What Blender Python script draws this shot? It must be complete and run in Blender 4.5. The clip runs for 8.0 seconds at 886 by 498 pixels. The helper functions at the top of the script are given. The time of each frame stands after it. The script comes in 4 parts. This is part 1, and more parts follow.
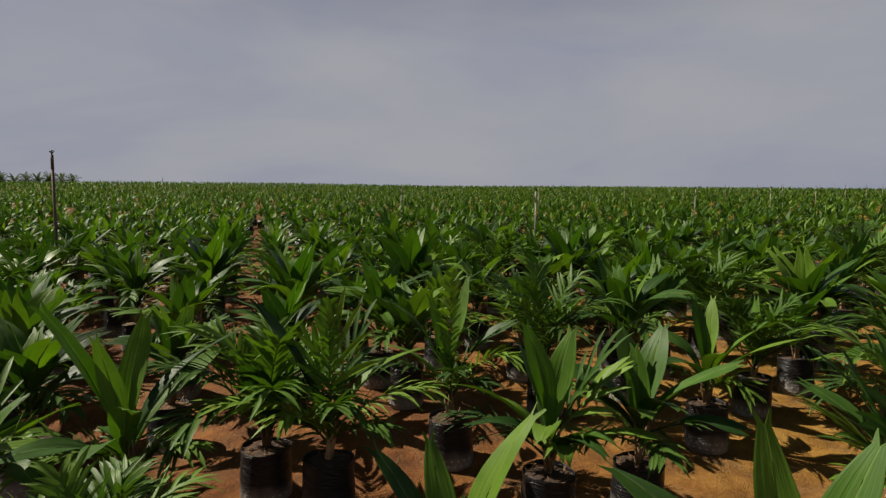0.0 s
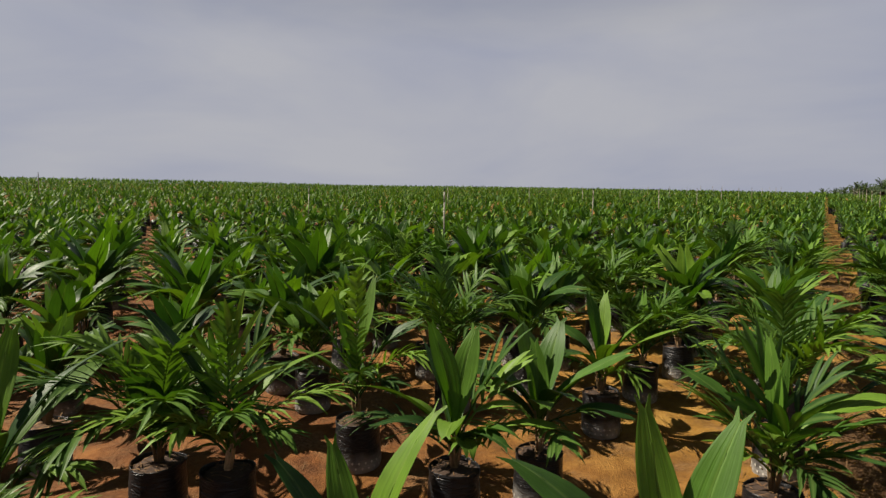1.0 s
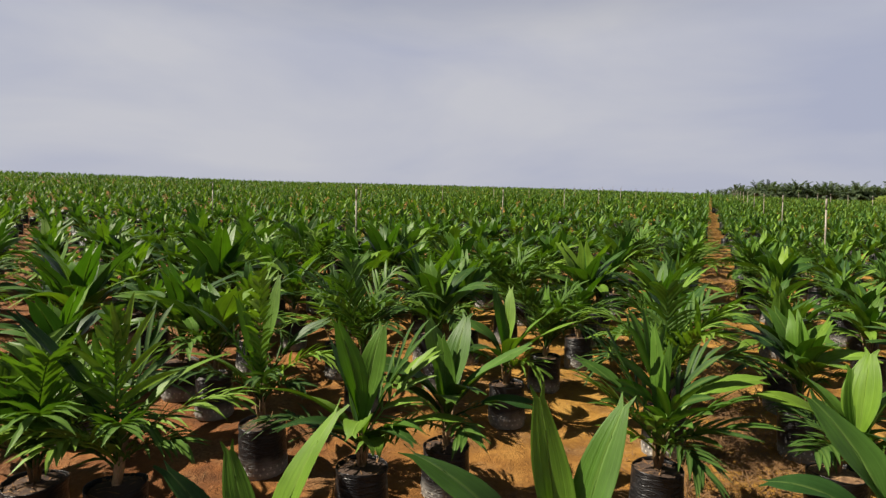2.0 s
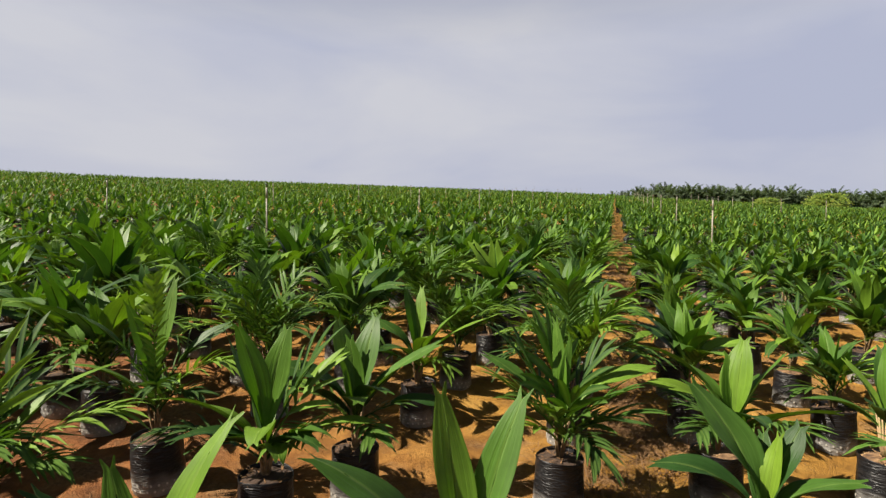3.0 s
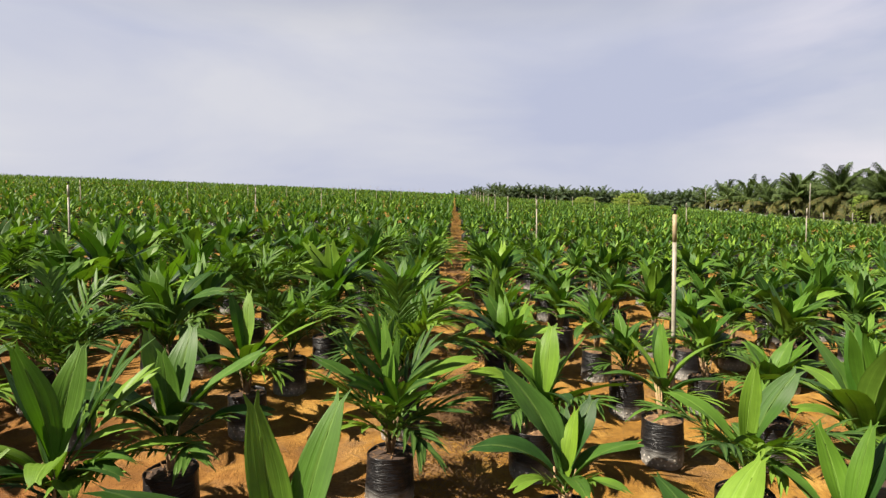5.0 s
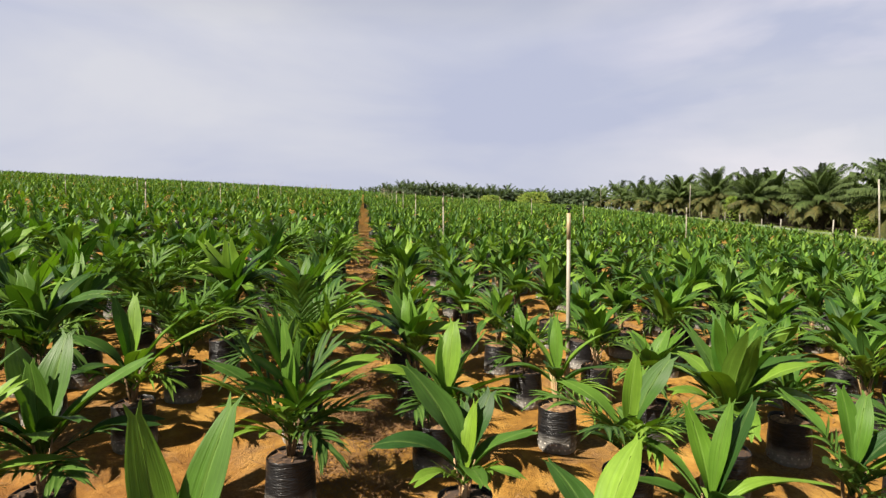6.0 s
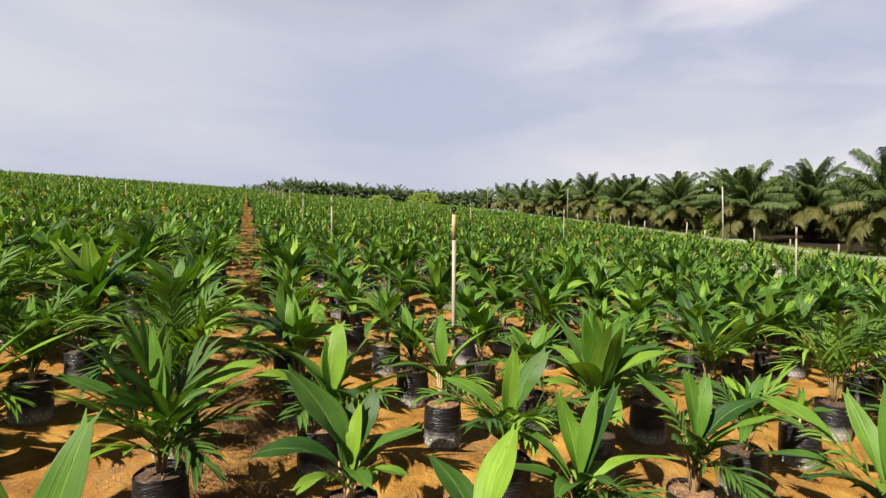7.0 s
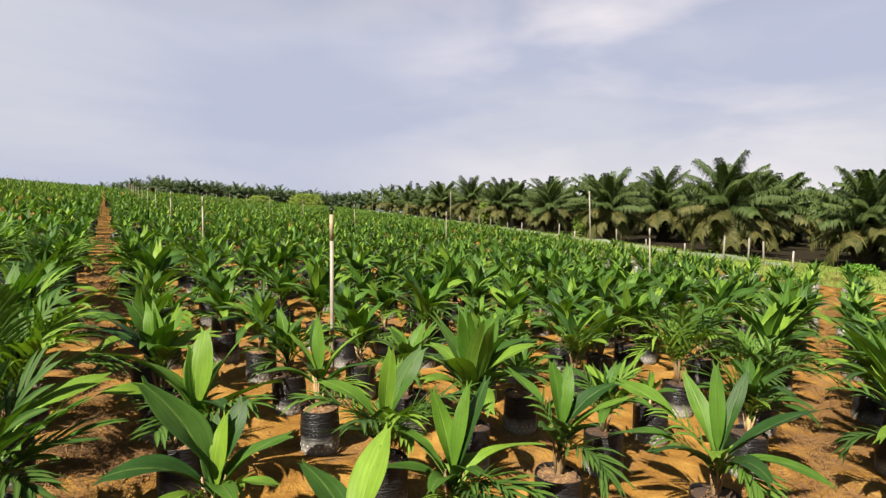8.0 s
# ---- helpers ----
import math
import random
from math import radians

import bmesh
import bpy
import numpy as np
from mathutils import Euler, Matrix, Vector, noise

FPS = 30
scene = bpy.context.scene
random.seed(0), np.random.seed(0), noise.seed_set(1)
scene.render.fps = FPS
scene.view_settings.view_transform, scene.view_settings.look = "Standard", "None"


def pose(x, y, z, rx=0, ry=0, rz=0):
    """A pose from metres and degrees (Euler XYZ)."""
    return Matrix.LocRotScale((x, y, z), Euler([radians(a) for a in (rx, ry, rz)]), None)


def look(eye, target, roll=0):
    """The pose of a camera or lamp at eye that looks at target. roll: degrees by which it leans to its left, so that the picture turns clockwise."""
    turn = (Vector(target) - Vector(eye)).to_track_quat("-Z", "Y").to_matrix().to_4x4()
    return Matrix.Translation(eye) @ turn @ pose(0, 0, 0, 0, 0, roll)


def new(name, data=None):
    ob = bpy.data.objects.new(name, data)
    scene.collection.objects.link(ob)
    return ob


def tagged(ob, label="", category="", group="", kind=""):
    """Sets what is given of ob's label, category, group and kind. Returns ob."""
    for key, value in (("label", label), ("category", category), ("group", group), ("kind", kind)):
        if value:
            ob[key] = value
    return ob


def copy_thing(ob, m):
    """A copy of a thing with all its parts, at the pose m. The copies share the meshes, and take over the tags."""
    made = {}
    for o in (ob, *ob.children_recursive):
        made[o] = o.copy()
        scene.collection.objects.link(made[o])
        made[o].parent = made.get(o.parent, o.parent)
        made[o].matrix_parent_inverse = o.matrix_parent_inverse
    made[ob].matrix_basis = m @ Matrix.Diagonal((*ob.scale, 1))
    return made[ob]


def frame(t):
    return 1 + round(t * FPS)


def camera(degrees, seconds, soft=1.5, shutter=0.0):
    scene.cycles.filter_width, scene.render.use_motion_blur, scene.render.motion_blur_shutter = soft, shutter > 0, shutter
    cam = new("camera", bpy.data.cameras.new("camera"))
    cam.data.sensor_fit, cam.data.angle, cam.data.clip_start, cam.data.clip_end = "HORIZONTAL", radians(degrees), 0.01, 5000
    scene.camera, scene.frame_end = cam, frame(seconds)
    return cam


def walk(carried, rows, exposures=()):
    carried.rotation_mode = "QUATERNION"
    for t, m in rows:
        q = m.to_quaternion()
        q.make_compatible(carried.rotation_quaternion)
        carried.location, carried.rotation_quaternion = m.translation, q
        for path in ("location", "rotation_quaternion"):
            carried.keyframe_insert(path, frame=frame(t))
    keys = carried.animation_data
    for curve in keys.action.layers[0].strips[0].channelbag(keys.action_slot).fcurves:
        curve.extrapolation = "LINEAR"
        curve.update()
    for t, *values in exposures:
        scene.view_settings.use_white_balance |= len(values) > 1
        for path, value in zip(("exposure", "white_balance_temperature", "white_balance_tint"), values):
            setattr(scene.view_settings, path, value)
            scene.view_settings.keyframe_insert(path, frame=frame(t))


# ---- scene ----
# ---------- camera and walk ----------
cam = camera(78.0, 8.0, soft=1.4)
ROWS = [
    (0.0, 0.023, -0.000, 1.605, 87.62, -0.34, -0.01),
    (0.5, 0.041, -0.005, 1.611, 87.62, -0.21, -4.64),
    (1.0, 0.057, -0.011, 1.608, 87.61, -0.20, -9.30),
    (1.5, 0.073, -0.029, 1.612, 87.47, -0.22, -13.77),
    (3.0, 0.154, -0.057, 1.610, 87.39, -0.19, -26.78),
    (3.5, 0.174, -0.088, 1.615, 87.36, -0.03, -30.72),
    (4.0, 0.190, -0.109, 1.621, 87.38, 0.02, -34.72),
    (4.5, 0.224, -0.118, 1.621, 87.37, 0.27, -38.69),
    (6.0, 0.256, -0.181, 1.629, 86.86, 0.28, -52.31),
    (6.5, 0.275, -0.190, 1.622, 86.85, -0.01, -57.92),
    (7.0, 0.255, -0.219, 1.635, 86.85, -0.18, -63.71),
    (7.5, 0.262, -0.241, 1.630, 86.96, -0.30, -69.52),
    (8.0, 0.284, -0.276, 1.621, 87.08, -0.24, -75.65),
]
EXPOSURES = [(0.0, 0.50), (0.5, 0.64), (1.0, 0.82), (1.7, 1.06), (3.0, 1.29), (4.5, 1.45), (6.5, 1.48), (8.0, 1.46)]
walk(cam, [(t, pose(x, y, z, rx, ry, rz)) for t, x, y, z, rx, ry, rz in ROWS], EXPOSURES)

# ---------- sky and sun ----------
SUN_AZ, SUN_EL = -72.0, 45.0      # degrees clockwise from +y, degrees above the horizon


def ways(m):
    """Short-hand for a node tree: add(kind, **inputs), join(a, b)."""
    tree = m.node_tree
    tree.nodes.clear()

    def add(kind, ins=None, **attrs):
        n = tree.nodes.new(kind)
        for k, v in attrs.items():
            setattr(n, k, v)
        for k, v in (ins or {}).items():
            if isinstance(v, bpy.types.NodeSocket):
                tree.links.new(v, n.inputs[k])
            else:
                n.inputs[k].default_value = v
        return n
    return tree, add


world = bpy.data.worlds.new("sky")
scene.world = world
world.use_nodes = True
tree, add = ways(world)
sky = add("ShaderNodeTexSky", sky_type="NISHITA", sun_disc=False, sun_elevation=radians(SUN_EL), sun_rotation=radians(SUN_AZ),
          air_density=1.0, dust_density=1.0)
co = add("ShaderNodeTexCoord")
squash = add("ShaderNodeMapping", {"Vector": co.outputs["Generated"], "Scale": (1.0, 1.0, 3.2)})
n1 = add("ShaderNodeTexNoise", {"Vector": squash.outputs[0], "Scale": 1.6, "Detail": 5.0, "Roughness": 0.5, "Distortion": 0.4})
veil = add("ShaderNodeValToRGB", {"Fac": n1.outputs["Fac"]})
veil.color_ramp.elements[0].position, veil.color_ramp.elements[0].color = 0.38, (0.55, 0.585, 0.745, 1)
veil.color_ramp.elements[1].position, veil.color_ramp.elements[1].color = 0.68, (0.74, 0.745, 0.81, 1)
dim = add("ShaderNodeVectorMath", {0: sky.outputs[0], "Scale": 0.035}, operation="SCALE")
n2 = add("ShaderNodeTexNoise", {"Vector": squash.outputs[0], "Scale": 2.6, "Detail": 5.0, "Roughness": 0.5, "Distortion": 0.25})
puff = add("ShaderNodeMapRange", {"Value": n2.outputs["Fac"], "From Min": 0.42, "From Max": 0.72})
toward = add("ShaderNodeVectorMath", {0: co.outputs["Generated"], 1: (0.93, -0.28, 0.25)}, operation="DOT_PRODUCT")
where = add("ShaderNodeMapRange", {"Value": toward.outputs["Value"], "From Min": 0.74, "From Max": 0.97, "To Max": 0.85})
cloud = add("ShaderNodeMath", {0: puff.outputs[0], 1: where.outputs[0]}, operation="MULTIPLY")
mixed = add("ShaderNodeMix", data_type="RGBA")
up = add("ShaderNodeSeparateXYZ", {0: co.outputs["Generated"]})
thin = add("ShaderNodeMapRange", {"Value": up.outputs[2], "From Min": 0.30, "From Max": 0.75, "To Min": 0.92, "To Max": 0.05})
tree.links.new(thin.outputs[0], mixed.inputs[0])
back = add("ShaderNodeBackground", {"Strength": 0.36})
tree.links.new(dim.outputs[0], mixed.inputs[6])
tree.links.new(veil.outputs[0], mixed.inputs[7])
topped = add("ShaderNodeMix", {0: cloud.outputs[0]}, data_type="RGBA")
topped.inputs[7].default_value = (0.98, 0.91, 0.93, 1)
tree.links.new(mixed.outputs[2], topped.inputs[6])
tree.links.new(topped.outputs[2], back.inputs["Color"])
out = add("ShaderNodeOutputWorld", {"Surface": back.outputs[0]})

sun_data = bpy.data.lights.new("sun", "SUN")
sun_data.energy, sun_data.angle, sun_data.color = 5.0, radians(0.8), (1.0, 0.91, 0.76)
sun = new("sun", sun_data)
a, e = radians(SUN_AZ), radians(SUN_EL)
sun.matrix_world = look((60 * math.sin(a) * math.cos(e), 60 * math.cos(a) * math.cos(e), 60 * math.sin(e)), (0, 0, 0))


# ---------- materials ----------
def material(name):
    m = bpy.data.materials.new(name)
    m.use_nodes = True
    tree, add = ways(m)
    return m, tree, add


def ramp(add, fac, *stops):
    r = add("ShaderNodeValToRGB", {"Fac": fac})
    els = r.color_ramp.elements
    while len(els) < len(stops):
        els.new(0.5)
    for e, (p, c) in zip(els, stops):
        e.position, e.color = p, (*c, 1)
    return r.outputs["Color"]


def blend(tree, add, fac, a, b, how="MIX"):
    n = add("ShaderNodeMix", data_type="RGBA", blend_type=how)
    for i, v in ((0, fac), (6, a), (7, b)):
        if isinstance(v, bpy.types.NodeSocket):
            tree.links.new(v, n.inputs[i])
        else:
            n.inputs[i].default_value = v if i == 0 else (*v, 1)
    return n.outputs[2]


def leaf_material(name, dark, mid, light, gloss, per_island=False, stripes=2.4, scale=9.0, thin=0.26):
    m, tree, add = material(name)
    if per_island:
        rnd = add("ShaderNodeNewGeometry").outputs["Random Per Island"]
    else:
        rnd = add("ShaderNodeObjectInfo").outputs["Random"]
    co = add("ShaderNodeTexCoord")
    tint = ramp(add, rnd, (0.0, dark), (0.62, mid), (1.0, light))
    n1 = add("ShaderNodeTexNoise", {"Vector": co.outputs["Object"], "Scale": scale, "Detail": 4.0})
    tint = blend(tree, add, 0.35, tint, ramp(add, n1.outputs["Fac"], (0.34, (0.2, 0.27, 0.18)), (0.68, (1, 1, 1))), "MULTIPLY")
    uv = add("ShaderNodeUVMap", uv_map="uv")
    long = add("ShaderNodeMapping", {"Vector": uv.outputs[0], "Scale": (0.8, stripes * 5.0, 1.0)})
    wv = add("ShaderNodeTexNoise", {"Vector": long.outputs[0], "Scale": 1.0, "Detail": 2.0, "Roughness": 0.5})
    streak = add("ShaderNodeMapRange", {"Value": wv.outputs["Fac"], "From Min": 0.25, "From Max": 0.75, "To Min": 0.55, "To Max": 1.38})
    grey = add("ShaderNodeCombineColor", {0: streak.outputs[0], 1: streak.outputs[0], 2: streak.outputs[0]})
    tint = blend(tree, add, 0.5, tint, grey.outputs[0], "MULTIPLY")
    cut = add("ShaderNodeSeparateXYZ", {0: uv.outputs[0]})
    away = add("ShaderNodeMath", {0: cut.outputs[1], 1: 0.5}, operation="SUBTRACT")
    away = add("ShaderNodeMath", {0: away.outputs[0]}, operation="ABSOLUTE")
    rib = add("ShaderNodeMapRange", {"Value": away.outputs[0], "From Min": 0.015, "From Max": 0.07, "To Min": 0.13, "To Max": 0.0})
    tint = blend(tree, add, rib.outputs[0], tint, (0.26, 0.34, 0.09))
    bump = add("ShaderNodeBump", {"Height": wv.outputs["Fac"], "Strength": 0.5, "Distance": 0.006})
    rough = add("ShaderNodeMapRange", {"Value": n1.outputs["Fac"], "To Min": gloss - 0.06, "To Max": gloss + 0.12})
    p = add("ShaderNodeBsdfPrincipled", {"Base Color": tint, "Roughness": rough.outputs[0], "Normal": bump.outputs[0], "Specular IOR Level": 0.15})
    glow = blend(tree, add, 1.0, tint, (1.6, 1.9, 0.4), "MULTIPLY")
    tr = add("ShaderNodeBsdfTranslucent", {"Color": glow, "Normal": bump.outputs[0]})
    mx = add("ShaderNodeMixShader", {0: thin, 1: p.outputs[0], 2: tr.outputs[0]})
    add("ShaderNodeOutputMaterial", {"Surface": mx.outputs[0]})
    return m


LEAF = leaf_material("seedling_leaf", (0.018, 0.050, 0.012), (0.060, 0.128, 0.018), (0.138, 0.230, 0.027), 0.45, thin=0.15)
YOUNG_LEAF = leaf_material("young_seedling_leaf", (0.038, 0.098, 0.011), (0.078, 0.160, 0.015), (0.150, 0.240, 0.022), 0.44, thin=0.2)
FIELD_LEAF = leaf_material("field_leaf", (0.021, 0.058, 0.013), (0.066, 0.142, 0.021), (0.168, 0.270, 0.033), 0.50, True, thin=0.17)
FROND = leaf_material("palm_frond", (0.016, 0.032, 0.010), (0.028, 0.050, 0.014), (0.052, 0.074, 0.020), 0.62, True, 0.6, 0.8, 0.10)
OLD_FROND = leaf_material("old_frond", (0.024, 0.030, 0.010), (0.050, 0.046, 0.015), (0.115, 0.080, 0.026), 0.6, True, 0.6, 0.8, 0.12)
# paler and greyer than the near fronds: distance haze put into the colour
HAZED_WOODS = leaf_material("hazed_woods_leaf", (0.040, 0.062, 0.034), (0.060, 0.088, 0.044), (0.085, 0.112, 0.055), 0.6, True, 0.6, 0.5)
CREEPER = leaf_material("creeper_leaf", (0.06, 0.15, 0.02), (0.10, 0.22, 0.025), (0.16, 0.28, 0.04), 0.5, True, 0.6, 1.0)
BUSH = leaf_material("bush_leaf", (0.08, 0.14, 0.02), (0.14, 0.20, 0.03), (0.22, 0.24, 0.05), 0.5, True, 0.6, 1.0)


def plain(name, colours, rough, scale, bump=0.2, distance=0.01, spec=0.4, metal=0.0, detail=6.0, fine=9.0):
    """Two scales of noise over a colour range, with relief."""
    m, tree, add = material(name)
    co = add("ShaderNodeTexCoord")
    n1 = add("ShaderNodeTexNoise", {"Vector": co.outputs["Object"], "Scale": scale, "Detail": detail})
    n2 = add("ShaderNodeTexNoise", {"Vector": co.outputs["Object"], "Scale": scale * fine, "Detail": 4.0})
    rnd = add("ShaderNodeObjectInfo").outputs["Random"]
    shift = add("ShaderNodeMath", {0: n1.outputs["Fac"], 1: rnd}, operation="MULTIPLY_ADD")
    shift.inputs[1].default_value = 1.0
    tree.links.new(n1.outputs["Fac"], shift.inputs[0])
    off = add("ShaderNodeMapRange", {"Value": rnd, "To Min": -0.06, "To Max": 0.06})
    tree.links.new(off.outputs[0], shift.inputs[2])
    stops = [(0.3 + 0.4 * i / (len(colours) - 1), c) for i, c in enumerate(colours)]
    tint = ramp(add, shift.outputs[0], *stops)
    tint = blend(tree, add, 0.3, tint, ramp(add, n2.outputs["Fac"], (0.3, (0.55, 0.55, 0.55)), (0.7, (1.25, 1.25, 1.25))), "MULTIPLY")
    both = add("ShaderNodeMath", {0: n1.outputs["Fac"], 1: n2.outputs["Fac"]}, operation="ADD")
    bp = add("ShaderNodeBump", {"Height": both.outputs[0], "Strength": bump, "Distance": distance})
    p = add("ShaderNodeBsdfPrincipled", {"Base Color": tint, "Roughness": rough, "Normal": bp.outputs[0], "Metallic": metal, "Specular IOR Level": spec})
    add("ShaderNodeOutputMaterial", {"Surface": p.outputs[0]})
    return m


POT_SOIL = plain("pot_soil", [(0.05, 0.03, 0.02), (0.16, 0.09, 0.045), (0.30, 0.18, 0.09)], 0.95, 30.0, 0.6, 0.01)
STEM = plain("seedling_stem", [(0.14, 0.09, 0.04), (0.34, 0.22, 0.12), (0.24, 0.22, 0.08)], 0.7, 22.0, 0.4, 0.004)
STRAW = plain("dry_straw", [(0.16, 0.085, 0.035), (0.30, 0.175, 0.075), (0.46, 0.31, 0.15)], 0.9, 12.0)
PVC = plain("pvc_pipe", [(0.20, 0.175, 0.135), (0.25, 0.222, 0.175), (0.30, 0.27, 0.22)], 0.45, 5.0, 0.05)
RUST = plain("tan_sleeve", [(0.24, 0.18, 0.095), (0.28, 0.22, 0.13), (0.32, 0.26, 0.17)], 0.6, 20.0, 0.2)
BROWN_PIPE = plain("brown_stake", [(0.09, 0.05, 0.035), (0.17, 0.10, 0.065), (0.30, 0.22, 0.15)], 0.7, 9.0, 0.2)
BLACK = plain("black_plastic_fitting", [(0.015, 0.015, 0.016), (0.03, 0.03, 0.03)], 0.45, 20.0, 0.1)
TRUNK = plain("palm_trunk", [(0.035, 0.026, 0.018), (0.09, 0.065, 0.04), (0.17, 0.12, 0.07)], 0.95, 5.0, 0.9, 0.06)
WOOD_POST = plain("weathered_post", [(0.18, 0.165, 0.14), (0.27, 0.25, 0.22), (0.37, 0.35, 0.31)], 0.8, 8.0, 0.3)
NET = plain("pale_net", [(0.12, 0.15, 0.10), (0.20, 0.23, 0.17), (0.28, 0.31, 0.25)], 0.7, 3.0, 0.3)


def bag_material():
    m, tree, add = material("black_polybag")
    co = add("ShaderNodeTexCoord")
    sep = add("ShaderNodeSeparateXYZ", {0: co.outputs["Object"]})
    wide = add("ShaderNodeMapping", {"Vector": co.outputs["Object"], "Scale": (6, 6, 30)})
    n1 = add("ShaderNodeTexNoise", {"Vector": wide.outputs[0], "Scale": 1.6, "Detail": 3.0, "Distortion": 1.6})
    n2 = add("ShaderNodeTexNoise", {"Vector": co.outputs["Object"], "Scale": 11.0, "Detail": 6.0})
    low = add("ShaderNodeMapRange", {"Value": sep.outputs[2], "From Min": 0.0, "From Max": 0.18, "To Min": 1.25, "To Max": 0.0})
    dust = add("ShaderNodeMath", {0: low.outputs[0], 1: n2.outputs["Fac"]}, operation="MULTIPLY")
    tint = ramp(add, dust.outputs[0], (0.12, (0.007, 0.007, 0.008)), (0.5, (0.21, 0.20, 0.185)))
    tint = blend(tree, add, 0.06, tint, ramp(add, n1.outputs["Fac"], (0.5, (0.0, 0.0, 0.0)), (0.75, (0.25, 0.24, 0.24))), "ADD")
    bp = add("ShaderNodeBump", {"Height": n1.outputs["Fac"], "Strength": 0.8, "Distance": 0.014})
    rough = add("ShaderNodeMapRange", {"Value": n2.outputs["Fac"], "To Min": 0.26, "To Max": 0.5})
    p = add("ShaderNodeBsdfPrincipled", {"Base Color": tint, "Roughness": rough.outputs[0], "Normal": bp.outputs[0], "Specular IOR Level": 0.28})
    add("ShaderNodeOutputMaterial", {"Surface": p.outputs[0]})
    return m


BAG = bag_material()


def ground_material():
    m, tree, add = material("sandy_laterite")
    co = add("ShaderNodeTexCoord")
    v = co.outputs["Object"]
    big = add("ShaderNodeTexNoise", {"Vector": v, "Scale": 0.55, "Detail": 5.0, "Roughness": 0.6})
    mid = add("ShaderNodeTexNoise", {"Vector": v, "Scale": 3.2, "Detail": 8.0, "Roughness": 0.65})
    fine = add("ShaderNodeTexNoise", {"Vector": v, "Scale": 42.0, "Detail": 6.0, "Roughness": 0.7})
    sand = ramp(add, mid.outputs["Fac"], (0.30, (0.130, 0.060, 0.011)), (0.5, (0.255, 0.128, 0.023)), (0.68, (0.38, 0.215, 0.050)))
    red = ramp(add, mid.outputs["Fac"], (0.30, (0.075, 0.030, 0.011)), (0.5, (0.16, 0.060, 0.018)), (0.7, (0.27, 0.115, 0.034)))
    side = add("ShaderNodeSeparateXYZ", {0: v})
    drift = add("ShaderNodeMath", {0: side.outputs[0], 1: 0.22}, operation="MULTIPLY")
    pick = add("ShaderNodeMath", {0: drift.outputs[0], 1: big.outputs["Fac"]}, operation="ADD")
    sel = add("ShaderNodeMapRange", {"Value": pick.outputs[0], "From Min": 0.45, "From Max": 1.1})
    tint = blend(tree, add, sel.outputs[0], red, sand)
    lit = add("ShaderNodeTexNoise", {"Vector": v, "Scale": 1.7, "Detail": 7.0, "Roughness": 0.7})
    litter = add("ShaderNodeMapRange", {"Value": lit.outputs["Fac"], "From Min": 0.50, "From Max": 0.66, "To Max": 0.8})
    tint = blend(tree, add, litter.outputs[0], tint, ramp(add, fine.outputs["Fac"], (0.35, (0.09, 0.045, 0.02)), (0.65, (0.28, 0.17, 0.08))))
    tint = blend(tree, add, 0.35, tint, ramp(add, fine.outputs["Fac"], (0.3, (0.5, 0.5, 0.5)), (0.7, (1.3, 1.3, 1.3))), "MULTIPLY")
    h = add("ShaderNodeMath", {0: mid.outputs["Fac"], 1: fine.outputs["Fac"]}, operation="ADD")
    bp = add("ShaderNodeBump", {"Height": h.outputs[0], "Strength": 0.7, "Distance": 0.03})
    p = add("ShaderNodeBsdfPrincipled", {"Base Color": tint, "Roughness": 0.95, "Normal": bp.outputs[0], "Specular IOR Level": 0.2})
    add("ShaderNodeOutputMaterial", {"Surface": p.outputs[0]})
    return m


GROUND = ground_material()
# near-black ground colour: the shade below the palms is painted into it
PALM_SHADE = plain("palm_shade_ground", [(0.02, 0.016, 0.010), (0.045, 0.032, 0.018), (0.08, 0.055, 0.03)], 0.98, 1.2, 0.6, 0.05, 0.05)
VERGE = plain("grass_verge", [(0.16, 0.20, 0.035), (0.26, 0.28, 0.06), (0.34, 0.33, 0.10)], 0.95, 1.6, 0.6, 0.05)


# ---------- building helpers ----------
def mesh_from(name, verts, faces, mats, uvs=None, smooth=True, index=None):
    me = bpy.data.meshes.new(name)
    me.from_pydata([tuple(v) for v in verts], [], faces)
    for m in mats:
        me.materials.append(m)
    if uvs is not None:
        layer = me.uv_layers.new(name="uv")
        loops = np.empty(len(me.loops), dtype=np.int32)
        me.loops.foreach_get("vertex_index", loops)
        layer.data.foreach_set("uv", np.asarray(uvs, dtype=np.float32)[loops].ravel())
    if smooth:
        me.polygons.foreach_set("use_smooth", [True] * len(me.polygons))
    if index is not None:
        me.polygons.foreach_set("material_index", index)
    me.update()
    return me


def child(name, me, parent, label=""):
    ob = new(name, me)
    ob.parent = parent
    return tagged(ob, label)


